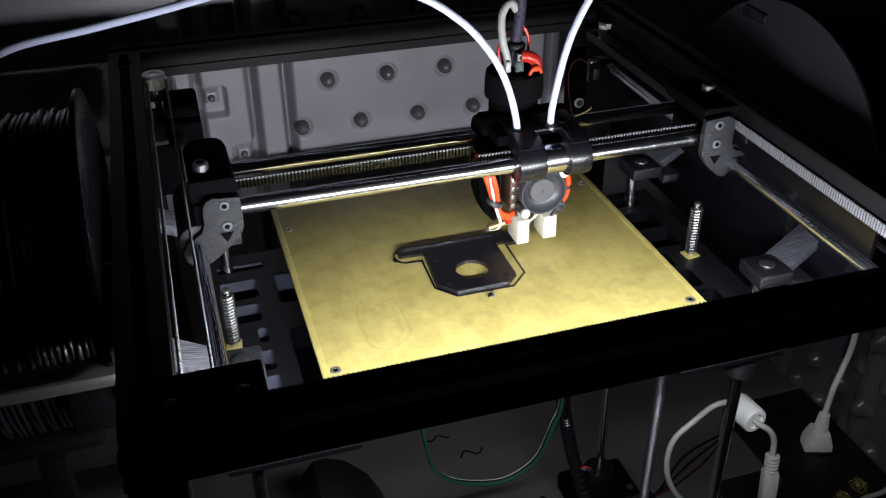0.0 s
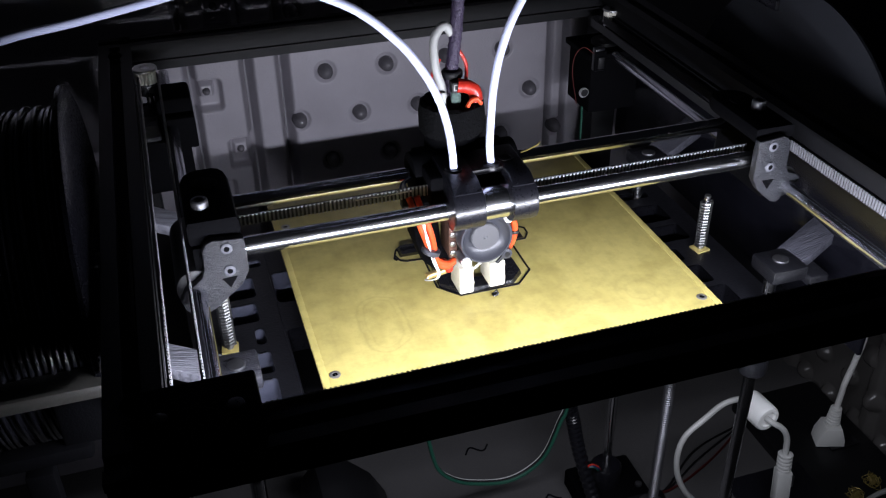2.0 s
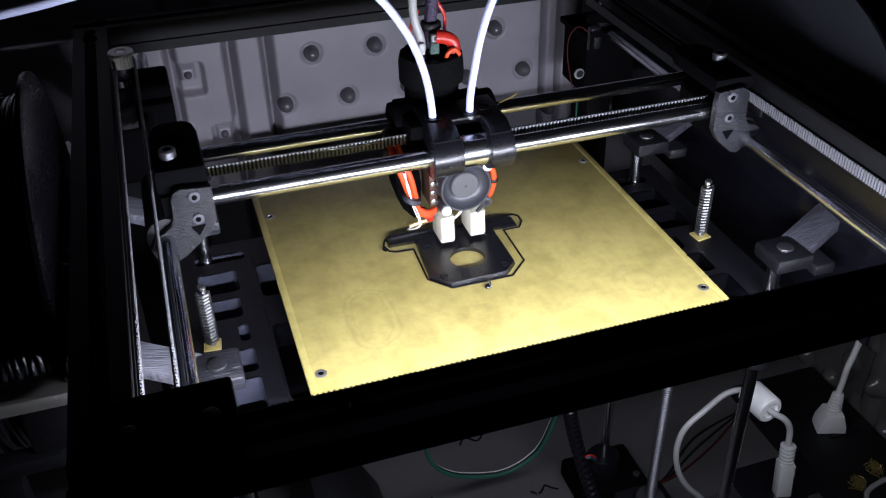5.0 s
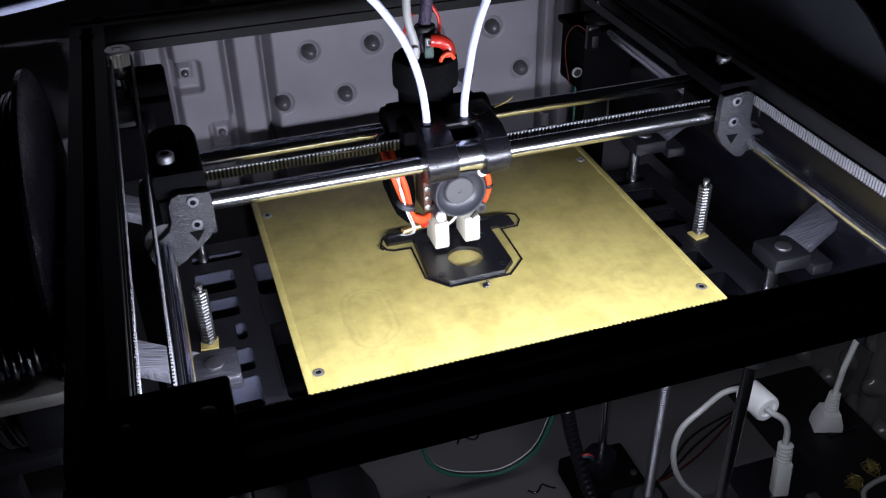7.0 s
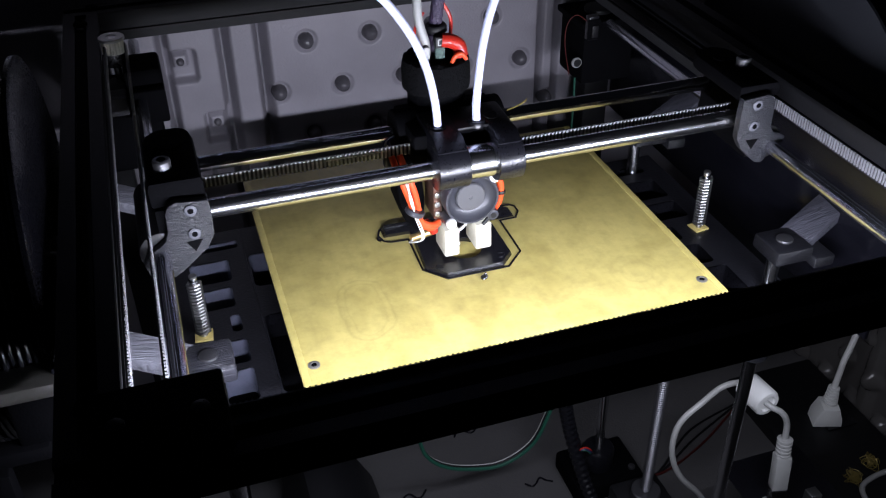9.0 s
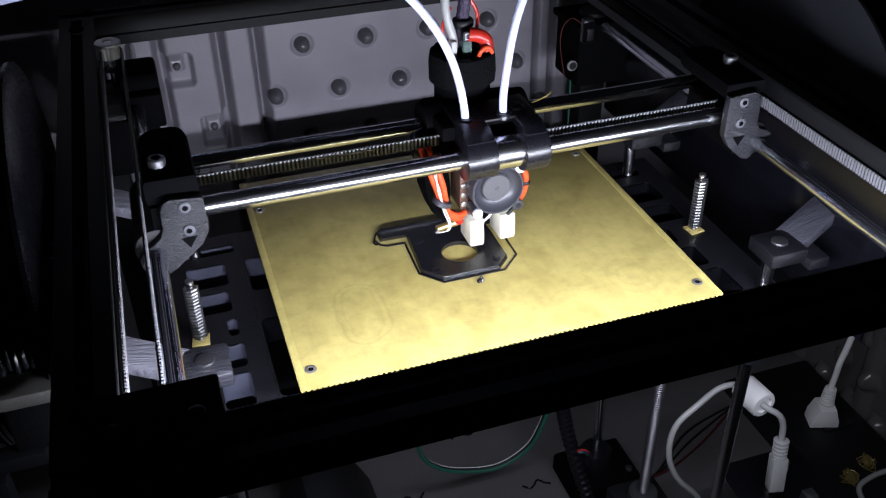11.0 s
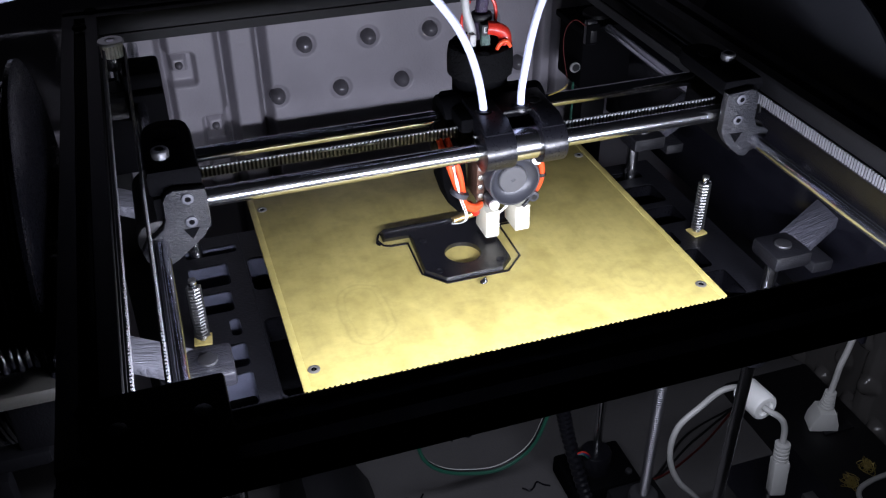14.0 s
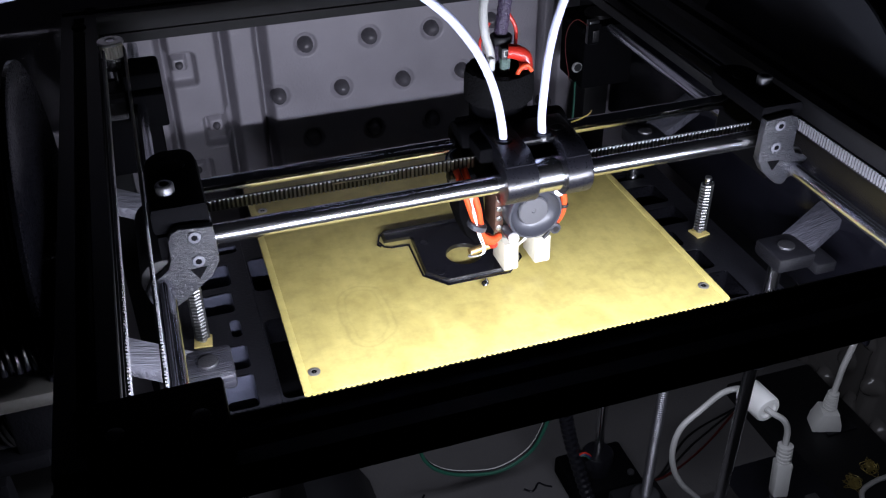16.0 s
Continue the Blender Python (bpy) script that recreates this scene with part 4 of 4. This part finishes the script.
    for k, dx in enumerate((0.0, 0.0011)):
        part("thin_wire", tube(B(), [(-0.0350 + dx, 0.0235, 0.0620), (-0.0322 - dx, 0.0225, 0.0520), (-0.0305 + dx, 0.0230, 0.0400), (-0.0270 + dx, 0.0240, 0.0290), (-0.0270 + dx, 0.0290, 0.0215), (-0.0310 + dx, 0.0360, 0.0170), (-0.0265, 0.0395, 0.0168)], 0.00034, 8), WHITE, t, "thin white wire")
    part("cable_tie", lathe(B(), [(0.0050, -0.0016), (0.0054, -0.0012), (0.0054, 0.0012), (0.0050, 0.0016)], 20, Matrix.Translation((-0.0300, 0.0262, 0.0430)) @ pose(0, 0, 0, 0, 25)), FAN_GREY, t, "grey cable tie")
    fw = part("fan_wire", tube(B(), [(0.0148, 0.0220, 0.0600), (0.0172, 0.0225, 0.0530), (0.0176, 0.0235, 0.0450), (0.0160, 0.0250, 0.0380), (0.0130, 0.0270, 0.0340)], 0.0019, 10), ORANGE, t, "orange fan wire")
    part("tie", lathe(B(), [(0.0024, -0.001), (0.0027, -0.0006), (0.0027, 0.0006), (0.0024, 0.001)], 16, Matrix.Translation((0.0176, 0.0230, 0.0480))), BLACK, fw)
    part("plug_pair", box(B(), -0.0440, -0.0375, 0.0300, 0.0360, 0.0690, 0.0755, 0.0008), BLACK, t)
    for k, mat in enumerate((BLUE, WHITE, BLUE)):
        part("crimped_lead", tube(B(), [(-0.0430 + 0.0018 * k, 0.034, 0.0750), (-0.0430 + 0.0018 * k, 0.037, 0.0775), (-0.0410 + 0.001 * k, 0.042, 0.0785), (-0.036 + 0.001 * k, 0.046, 0.0790), (-0.029, 0.050, 0.0800)], 0.0006, 8), mat, t, "thin blue and white leads" if k == 0 else "")
    part("brass_lead", tube(B(), [(0.0270, 0.040, 0.0870), (0.0310, 0.037, 0.0900), (0.0350, 0.036, 0.0925), (0.0370, 0.038, 0.0930)], 0.0004, 6), GOLD, t)
    # foam collar, wiring loom and tape on top
    cx, cy = -0.0065, 0.060
    bm = lathe(B(), [(0.0160, 0.0975), (0.0178, 0.0985), (0.0183, 0.1030), (0.0181, 0.1100), (0.0174, 0.1145), (0.0155, 0.1155), (0.0105, 0.1140), (0.0100, 0.1080)], 56, Matrix.Translation((cx, cy, 0)))
    for v in bm.verts:
        v.co += 0.0007 * Vector(noise.noise_vector(v.co * 300))
    part("foam_collar", bm, FOAM, t, "rough black foam collar")
    part("collar_core", cyl(B(), (cx, cy, 0.080), (cx, cy, 0.111), 0.0155, 28), MATTE, t)
    part("loom", tube(B(), [(cx + 0.001, cy, 0.110), (cx - 0.001, cy, 0.122), (cx + 0.001, cy + 0.001, 0.135), (cx + 0.0045, cy + 0.004, 0.155), (cx + 0.0075, cy + 0.009, 0.185), (cx + 0.006, cy + 0.016, 0.230), (cx - 0.010, cy + 0.03, 0.270)], 0.0033, 14, 10, 0.10, 1), LOOM, t, "black and violet braided wiring loom")
    part("ground_tube", tube(B(), [(cx - 0.0055, cy - 0.003, 0.112), (cx - 0.0065, cy - 0.004, 0.124), (cx - 0.0095, cy - 0.003, 0.136), (cx - 0.0090, cy, 0.150), (cx - 0.003, cy + 0.002, 0.156), (cx + 0.002, cy + 0.004, 0.150)], 0.0023, 12), CORD, t, "light grey tube loop")
    part("connector", box(B(), cx - 0.0026, cx + 0.0026, cy - 0.0095, cy - 0.0060, 0.1150, 0.1260, 0.0010), MESH_GREEN, t, "frayed green and grey braid end")
    part("plug_body", box(B(), cx - 0.0026, cx + 0.0030, cy - 0.0098, cy - 0.0050, 0.1225, 0.1285, 0.0005), BLACK, t, "black plug with a pale square frame")
    for x0, x1, z0, z1 in ((-0.0016, 0.0018, 0.1270, 0.1275), (-0.0016, 0.0018, 0.1240, 0.1245), (-0.0016, -0.0011, 0.1245, 0.1270), (0.0013, 0.0018, 0.1245, 0.1270)):
        part("plug_rim", box(B(), cx + x0, cx + x1, cy - 0.0101, cy - 0.0099, z0, z1), CORD, t)
    part("white_plug", box(B(), cx - 0.0090, cx - 0.0055, cy - 0.0090, cy - 0.0050, 0.1165, 0.1235, 0.0010, None), CORD, t)
    part("tape_roll", tube(B(), [(cx + 0.001, cy - 0.008, 0.1262), (cx + 0.0055, cy - 0.009, 0.1255), (cx + 0.0098, cy - 0.009, 0.1225), (cx + 0.0112, cy - 0.009, 0.1170)], 0.0037, 14), RED, t, "red tape-wrapped splice")
    part("tape_end", tube(B(), [(cx + 0.0045, cy - 0.0130, 0.1145), (cx + 0.0060, cy - 0.0140, 0.1185), (cx + 0.0095, cy - 0.0140, 0.1200), (cx + 0.0125, cy - 0.0135, 0.1165)], 0.0012, 10), ORANGE, t)
    part("collar_strap", tube(B(), [(cx - 0.010, cy - 0.004, 0.118), (cx - 0.0115, cy - 0.002, 0.130), (cx - 0.006, cy, 0.139)], 0.0008, 8), RED, t)
    part("red_lead", tube(B(), [(cx + 0.0075, cy - 0.002, 0.122), (cx + 0.0085, cy, 0.134), (cx + 0.005, cy + 0.002, 0.142)], 0.0010, 8), RED, t)
    part("loom_tie", lathe(B(), [(0.0052, -0.002), (0.0058, -0.0012), (0.0058, 0.0012), (0.0052, 0.002)], 18, Matrix.Translation((cx + 0.0005, cy, 0.1300))), BLACK, t)
    # feed tubes
    for pts in ([(-0.0165, 0.026, 0.0890), (-0.0168, 0.026, 0.1000), (-0.0190, 0.025, 0.1160), (-0.0238, 0.023, 0.1330), (-0.0318, 0.020, 0.1500), (-0.0440, 0.016, 0.1680), (-0.0640, 0.010, 0.1880), (-0.0900, 0.004, 0.2040)],
                [(0.0045, 0.026, 0.0890), (0.0050, 0.026, 0.1000), (0.0075, 0.0255, 0.1160), (0.0112, 0.025, 0.1340), (0.0170, 0.024, 0.1520), (0.0270, 0.022, 0.1720), (0.0440, 0.020, 0.1920), (0.0680, 0.017, 0.2080)]):
        base = Vector(pts[0])
        ob = part("feed_tube", tube(B(), [tuple(Vector(p) - base) for p in pts], 0.0021, 16, 10), PTFE, t, "white plastic filament feed tube")
        ob.location = base
        FEED_TUBES.append(ob)
    return t


HEAD = print_head()


# ---- spools and clutter beside the frame ----
def left_spool():
    t = thing("filament_spool", "dark plastic spool wound with black filament", "spool", "filament spools", (-0.2465, -0.030, 0.060))
    ax = pose(0, 0, 0, 0, 90)
    for x in (-0.040, 0.031):
        part("side_disc", lathe(B(), [(0.090, x - 0.0018), (0.092, x - 0.0010), (0.092, x + 0.0010), (0.090, x + 0.0018), (0.03, x + 0.0015), (0.026, x)], 96, ax), FLANGE, t, "glossy dark side disc")
    bm = B()
    for k in range(23):
        x, rr = -0.0365 + 0.0029 * k, 0.083 + 0.0012 * math.sin(k * 2.7)
        lathe(bm, [(rr - 0.002, x - 0.0012), (rr - 0.0004, x - 0.0009), (rr, x), (rr - 0.0004, x + 0.0009), (rr - 0.002, x + 0.0012)], 72, ax)
    tagged(part("filament_winding", bm, FILAMENT, t, "glossy black filament turns"), kind="stuff")
    part("core", cyl(B(), (-0.038, 0, 0), (0.029, 0, 0), 0.0805, 48), BLACK, t)
    part("axle", cyl(B(), (-0.060, 0, 0), (0.0379, 0, 0), 0.008, 24), BLACK, t)
    return t


left_spool()


def spool_cradle():
    t = thing("spool_cradle", "grey plastic bracket beside the filament spool", "bracket", at=(-0.2475, -0.122, 0.040))
    part("upper_arm", box(B(), -0.060, 0.0345, -0.006, 0.010, 0.0155, 0.0228, 0.0022), BEIGE, t)
    # same plastic below the upper arm; matte black puts its shade into the colour
    part("lower_arm", box(B(), -0.050, 0.0215, 0.000, 0.010, -0.022, -0.014, 0.002), MATTE, t)
    part("web", box(B(), 0.010, 0.0320, 0.003, 0.0095, -0.0150, 0.0165, 0.0015), MATTE, t)
    part("post", box(B(), -0.008, 0.004, -0.005, 0.005, FLOOR_Z - 0.040, -0.0210, 0.001), MATTE, t)


spool_cradle()


def right_disc():
    t = thing("filament_spool", "large plain dark spool standing beside the frame", "spool", "filament spools", (0.250, 0.029, 0.020))
    ax = pose(0, 0, 0, 0, 90)
    part("side_disc", lathe(B(), [(0.1145, -0.023), (0.1165, -0.0225), (0.1165, -0.0205), (0.1145, -0.020), (0.03, -0.020), (0.026, -0.021)], 96, ax), DISC, t, "smooth dark side disc")
    part("clip", box(B(), -0.026, -0.0225, 0.024, 0.050, 0.096, 0.103, 0.0008), BLACK_GLOSS, t, "small black clip on the disc's edge")
    part("side_disc", lathe(B(), [(0.1145, 0.040), (0.1165, 0.0405), (0.1165, 0.0425), (0.1145, 0.043), (0.03, 0.043), (0.026, 0.042)], 96, ax), CLEAR, t)
    part("filament_winding", cyl(B(), (-0.020, 0, 0), (0.040, 0, 0), 0.076, 48), BLACK_GLOSS, t)
    part("axle", cyl(B(), (-0.0425, 0, 0), (0.06, 0, 0), 0.008, 24), BLACK, t)


right_disc()


def left_feed_tube():
    t = thing("feed_tube", "white plastic feed tube arching over the frame from the spool", "tube")
    part("hose", tube(B(), [(-0.300, 0.02, 0.1080), (-0.287, 0.062, 0.1300), (-0.255, 0.085, 0.1420), (-0.205, 0.079, 0.1520), (-0.147, 0.068, 0.1655), (-0.090, 0.050, 0.185), (-0.03, 0.02, 0.225)], 0.0024, 16, 10), PTFE, t)


left_feed_tube()


# ---- electronics and cables under the bed ----
def usb_cable():
    t = thing("usb_cable", "light grey USB cable with a ferrite bead and plug", "cable")
    f0, f1 = Vector((0.1925, -0.0380, -0.1395)), Vector((0.1945, -0.0600, -0.1390))
    d = (f1 - f0).normalized()
    m = Matrix.Translation(f0) @ d.to_track_quat("Z", "Y").to_matrix().to_4x4()
    L = (f1 - f0).length
    part("ferrite_bead", lathe(B(), [(0.0060, -0.001), (0.0092, 0.0), (0.0100, 0.0015), (0.0100, L - 0.0015), (0.0090, L), (0.0062, L + 0.0003), (0.0056, L - 0.0014), (0.0028, L - 0.0014)], 32, m), WHITE, t, "white ferrite bead")
    part("cord", tube(B(), [(0.190, -0.030, -0.276), (0.1773, -0.030, -0.2544), (0.1602, -0.030, -0.2323), (0.1498, -0.030, -0.2102), (0.1463, -0.030, -0.1883), (0.1502, -0.030, -0.1695), (0.1644, -0.0295, -0.1570), (0.1830, -0.0270, -0.1480), tuple(f0), tuple(f1), (0.2030, -0.0660, -0.1445), (0.2090, -0.0665, -0.1560), (0.2112, -0.0663, -0.1730)], 0.0022, 14, 10), CORD, t)
    p0, p1 = Vector((0.2112, -0.0665, -0.1710)), Vector((0.2085, -0.0760, -0.2260))
    q = (p1 - p0).normalized().to_track_quat("Z", "Y").to_matrix().to_4x4()
    m = Matrix.Translation(p0) @ q
    bm = B()
    prof = []
    for k in range(5):
        prof += [(0.0046, 0.0030 * k), (0.0054, 0.0030 * k + 0.0004), (0.0054, 0.0030 * k + 0.0018), (0.0046, 0.0030 * k + 0.0022)]
    part("strain_relief", lathe(bm, prof, 20, m), CORD, t, "ribbed strain relief")
    part("plug", box(B(), -0.0056, 0.0056, -0.0052, 0.0052, 0.0135, 0.0420, 0.0016, m), CORD, t, "light grey plug body")
    part("shell", box(B(), -0.0058, 0.0058, -0.0050, 0.0050, 0.0418, 0.0530, 0.0006, m), STEEL, t)


usb_cable()


def control_board():
    t = thing("control_board", "dark control board with chips and gold parts on standoffs", "circuit board", at=(0.213, -0.040, -0.240))
    part("board", box(B(), -0.014, 0.055, -0.07, 0.018, -0.0016, 0.0, 0.0003), BLACK_GLOSS, t)
    part("usb_socket", box(B(), -0.017, -0.003, -0.060, -0.044, 0.0, 0.012, 0.0006), STEEL, t)
    for x, y in ((0.010, -0.02), (0.03, 0.0), (0.030, -0.035)):
        part("heat_sink", box(B(), x - 0.0045, x + 0.0045, y - 0.0045, y + 0.0045, 0.0, 0.011, 0.0004), STEEL_DULL, t)
    for x, y in ((-0.006, -0.03), (0.045, -0.05)):
        part("capacitor", cyl(B(), (x, y, 0), (x, y, 0.010), 0.004, 18, bevel=0.0004), CORD, t)
    for x, y in ((-0.010, -0.066), (0.051, -0.066), (-0.010, 0.014), (0.051, 0.014)):
        part("standoff", cyl(B(), (x, y, FLOOR_Z + 0.225), (x, y, -0.0016), 0.003, 10), BLACK, t)


control_board()


PALE_CORD = material("pale_grey_cord", (0.78, 0.78, 0.75), 0.45, bump=0.05, vary=0.08)


def power_plug():
    t = thing("mains_cable", "light grey mains cable with a moulded plug in a black supply", "cable", at=(0.381, 0.062, -0.3180))
    m = pose(0, 0, 0, 0, 0, -20)
    bm = B()
    prism(bm, [(-0.0132, -0.012), (0.0132, -0.012), (0.0125, -0.004), (0.0075, 0.010), (-0.0075, 0.010), (-0.0125, -0.002)], "y", -0.010, 0.010, 0.0016)
    bmesh.ops.transform(bm, matrix=m, verts=bm.verts)
    part("plug", bm, PALE_CORD, t, "moulded plug")
    prof = []
    for k in range(6):
        prof += [(0.0058 - 0.0003 * k, 0.012 + 0.0032 * k), (0.0068 - 0.0003 * k, 0.0124 + 0.0032 * k), (0.0068 - 0.0003 * k, 0.0140 + 0.0032 * k), (0.0058 - 0.0003 * k, 0.0145 + 0.0032 * k)]
    part("strain_relief", lathe(B(), prof, 18, m), PALE_CORD, t)
    part("cord", tube(B(), [(0, 0, 0.030), (0.002, 0.001, 0.045), (0.004, 0.002, 0.060), (0.010, 0.004, 0.080), (0.020, 0.010, 0.112), (0.030, 0.03, 0.160), (0.028, 0.08, 0.20)], 0.0028, 14), PALE_CORD, t)
    s = thing("power_supply", "black power supply box on the crate floor", "power supply", at=(0.372, 0.052, FLOOR_Z))
    part("case", box(B(), -0.045, 0.050, -0.10, 0.09, 0.0, 0.0145, 0.002), BLACK, s)
    part("socket", box(B(), 0.004, 0.036, -0.004, 0.024, 0.0147, 0.0165, 0.0006), BLACK_GLOSS, s)
    rng = random.Random(3)
    for cx, cy in ((0.384, 0.002), (0.358, -0.009)):
        c = thing("wire_coil", "small tangle of gold-coloured wire", "coil", "wire coils", (cx, cy, FLOOR_Z + 0.0146))
        for k in range(16):
            tilt, r0 = pose(0, 0, 0.005, rng.uniform(-70, 70), rng.uniform(-70, 70), rng.uniform(0, 90)), rng.uniform(0.003, 0.010)
            pts = [tuple(tilt @ Vector((r0 * rng.uniform(0.5, 1.2) * math.cos(a * 0.9), r0 * rng.uniform(0.5, 1.2) * math.sin(a * 0.9), rng.uniform(-0.003, 0.003)))) for a in range(9)]
            part("strand", tube(B(), [(x, y, max(0.0006, z)) for x, y, z in pts], 0.0003, 5, 4), GOLD, c)
    g = thing("grey_cord", "light grey cord lying on the power supply", "cable")
    part("cord", tube(B(), [(0.350, -0.044, -0.3279), (0.358, -0.020, -0.3279), (0.378, -0.012, -0.3279), (0.402, -0.010, -0.3279), (0.416, -0.004, -0.329)], 0.0024, 10), CORD, g)


power_plug()


def loose_cables():
    z = FLOOR_Z
    t = thing("ribbon_cable", "dark green and grey cable hanging in a loop over the floor", "cable")
    for k, mat in enumerate((GREEN, BLACK, CORD)):
        o = 0.0020 * k
        part("strand", tube(B(), [(-0.030, 0.050 + o, -0.150), (-0.0206, 0.05 + o, -0.2108), (-0.0142, 0.05 + o, -0.2316), (-0.0004, 0.05 + o, -0.2466), (0.0188, 0.05 + o, -0.256), (0.0433, 0.05 + o, -0.2613), (0.0629, 0.05 + o, -0.255), (0.0772, 0.05 + o, -0.2403), (0.0879, 0.05 + o, -0.2091), (0.0939, 0.05 + o, -0.1867), (0.097, 0.05, -0.100), (0.097, 0.05, -0.041)], 0.0015 if k < 2 else 0.0009, 8, 8), mat, t)
    t = thing("corrugated_hose", "black ribbed cable conduit beside the lead screw", "conduit")
    part("hose", tube(B(), [(0.105, 0.08, -0.041), (0.106, 0.08, -0.15), (0.110, 0.08, -0.215), (0.115, 0.08, -0.2416), (0.1200, 0.075, -0.2720), (0.1270, 0.062, -0.3080), (0.1330, 0.045, -0.3370)], 0.0055, 14, 24, 0.16, 2), BLACK_GLOSS, t)
    t = thing("signal_cable", "dark red and black wires crossing the floor", "cable")
    for k, mat in enumerate((DARK_RED, BLACK, BLACK)):
        part("strand", tube(B(), [(0.148, 0.090, z + 0.010 + 0.002 * k), (0.160, 0.092, z + 0.018), (0.175, 0.084, z + 0.012 + 0.002 * k), (0.20, 0.06, z + 0.006), (0.26, 0.08 + 0.01 * k, z + 0.004), (0.33, 0.12, z + 0.004)], 0.0011, 6, 8), mat, t)
    t = thing("motor_lead", "thin red, blue and green wires arching into the motor mount", "cable")
    for k, mat in enumerate((RED, BLUE, GREEN)):
        part("strand", tube(B(), [(0.1235, 0.066, -0.287), (0.1290 + 0.001 * k, 0.064, -0.2830 - 0.0022 * k), (0.1350, 0.064, -0.2880 - 0.0022 * k), (0.1400, 0.070, -0.2990), (0.1440, 0.076, -0.3060)], 0.0008, 6, 6), mat, t)
    rng = random.Random(8)
    for x, y in ((0.058, 0.170), (-0.012, 0.110), (0.10, 0.09), (0.03, 0.20)):
        t = thing("filament_scrap", "curled scrap of black filament on the floor", "scrap", "filament scraps", (x, y, z))
        pts = [(0.005 * k - 0.012, 0.004 * math.sin(1.7 * k + x * 90), 0.0012 + rng.uniform(0, 0.002)) for k in range(6)]
        part("curl", tube(B(), pts, 0.0009, 6, 6), PART_BLACK, t)
    t = thing("floor_housing", "black rounded housing standing on the crate floor", "housing", at=(-0.090, 0.085, z))
    part("case", prism(B(), [(-0.040, 0.0), (0.050, 0.0), (0.044, 0.030), (0.032, 0.056), (0.014, 0.076), (-0.004, 0.085), (-0.016, 0.084), (-0.028, 0.068)], "y", -0.040, 0.040, 0.004), BLACK, t)
    part("ridge", prism(B(), [(-0.030, 0.050), (-0.024, 0.050), (-0.008, 0.083), (-0.016, 0.085)], "y", -0.0425, -0.0395, 0.0008), BLACK_GLOSS, t)


loose_cables()


# ---- movement ----
# seconds, the head's place along the gantry, the gantry's place along the side rods
PRINT_MOVES = [
    (0, 0.0404, -0.0272),
    (0.5, 0.0098, -0.0229),
    (1, -0.0320, -0.0226),
    (1.5, -0.0213, -0.0352),
    (2, -0.0147, -0.0700),
    (2.5, 0.0164, -0.0727),
    (3, 0.0275, -0.0432),
    (3.5, 0.0419, -0.0244),
    (4, 0.0080, -0.0217),
    (6.5, -0.0105, -0.0350),
    (7, -0.0107, -0.0329),
    (7.5, -0.0126, -0.0363),
    (8, 0.0114, -0.0399),
    (8.5, 0.0117, -0.0608),
    (9, -0.0093, -0.0507),
    (11.5, 0.0132, -0.0431),
    (12, 0.0043, -0.0621),
    (12.5, -0.0073, -0.0464),
    (13, 0.0153, -0.0329),
    (13.5, 0.0156, -0.0352),
    (14, 0.0210, -0.0361),
    (14.5, 0.0210, -0.0335),
    (15, 0.0191, -0.0320),
    (15.5, 0.0170, -0.0468),
    (16, 0.0187, -0.0687),
]


def motions():
    walk(GANTRY, [(t, pose(0, y, 0)) for t, x, y in PRINT_MOVES])
    walk(HEAD, [(t, pose(x, y, 0)) for t, x, y in PRINT_MOVES])
    # the feed tubes lean towards their feeders as the head moves away
    left, right = FEED_TUBES
    walk(left, [(t, pose(-0.0165, 0.026, 0.0890, 0, -3.2 - 125 * x, 0)) for t, x, y in PRINT_MOVES])
    walk(right, [(t, pose(0.0045, 0.026, 0.0890, 0, 170 * (y + 0.022), 0)) for t, x, y in PRINT_MOVES])


motions()
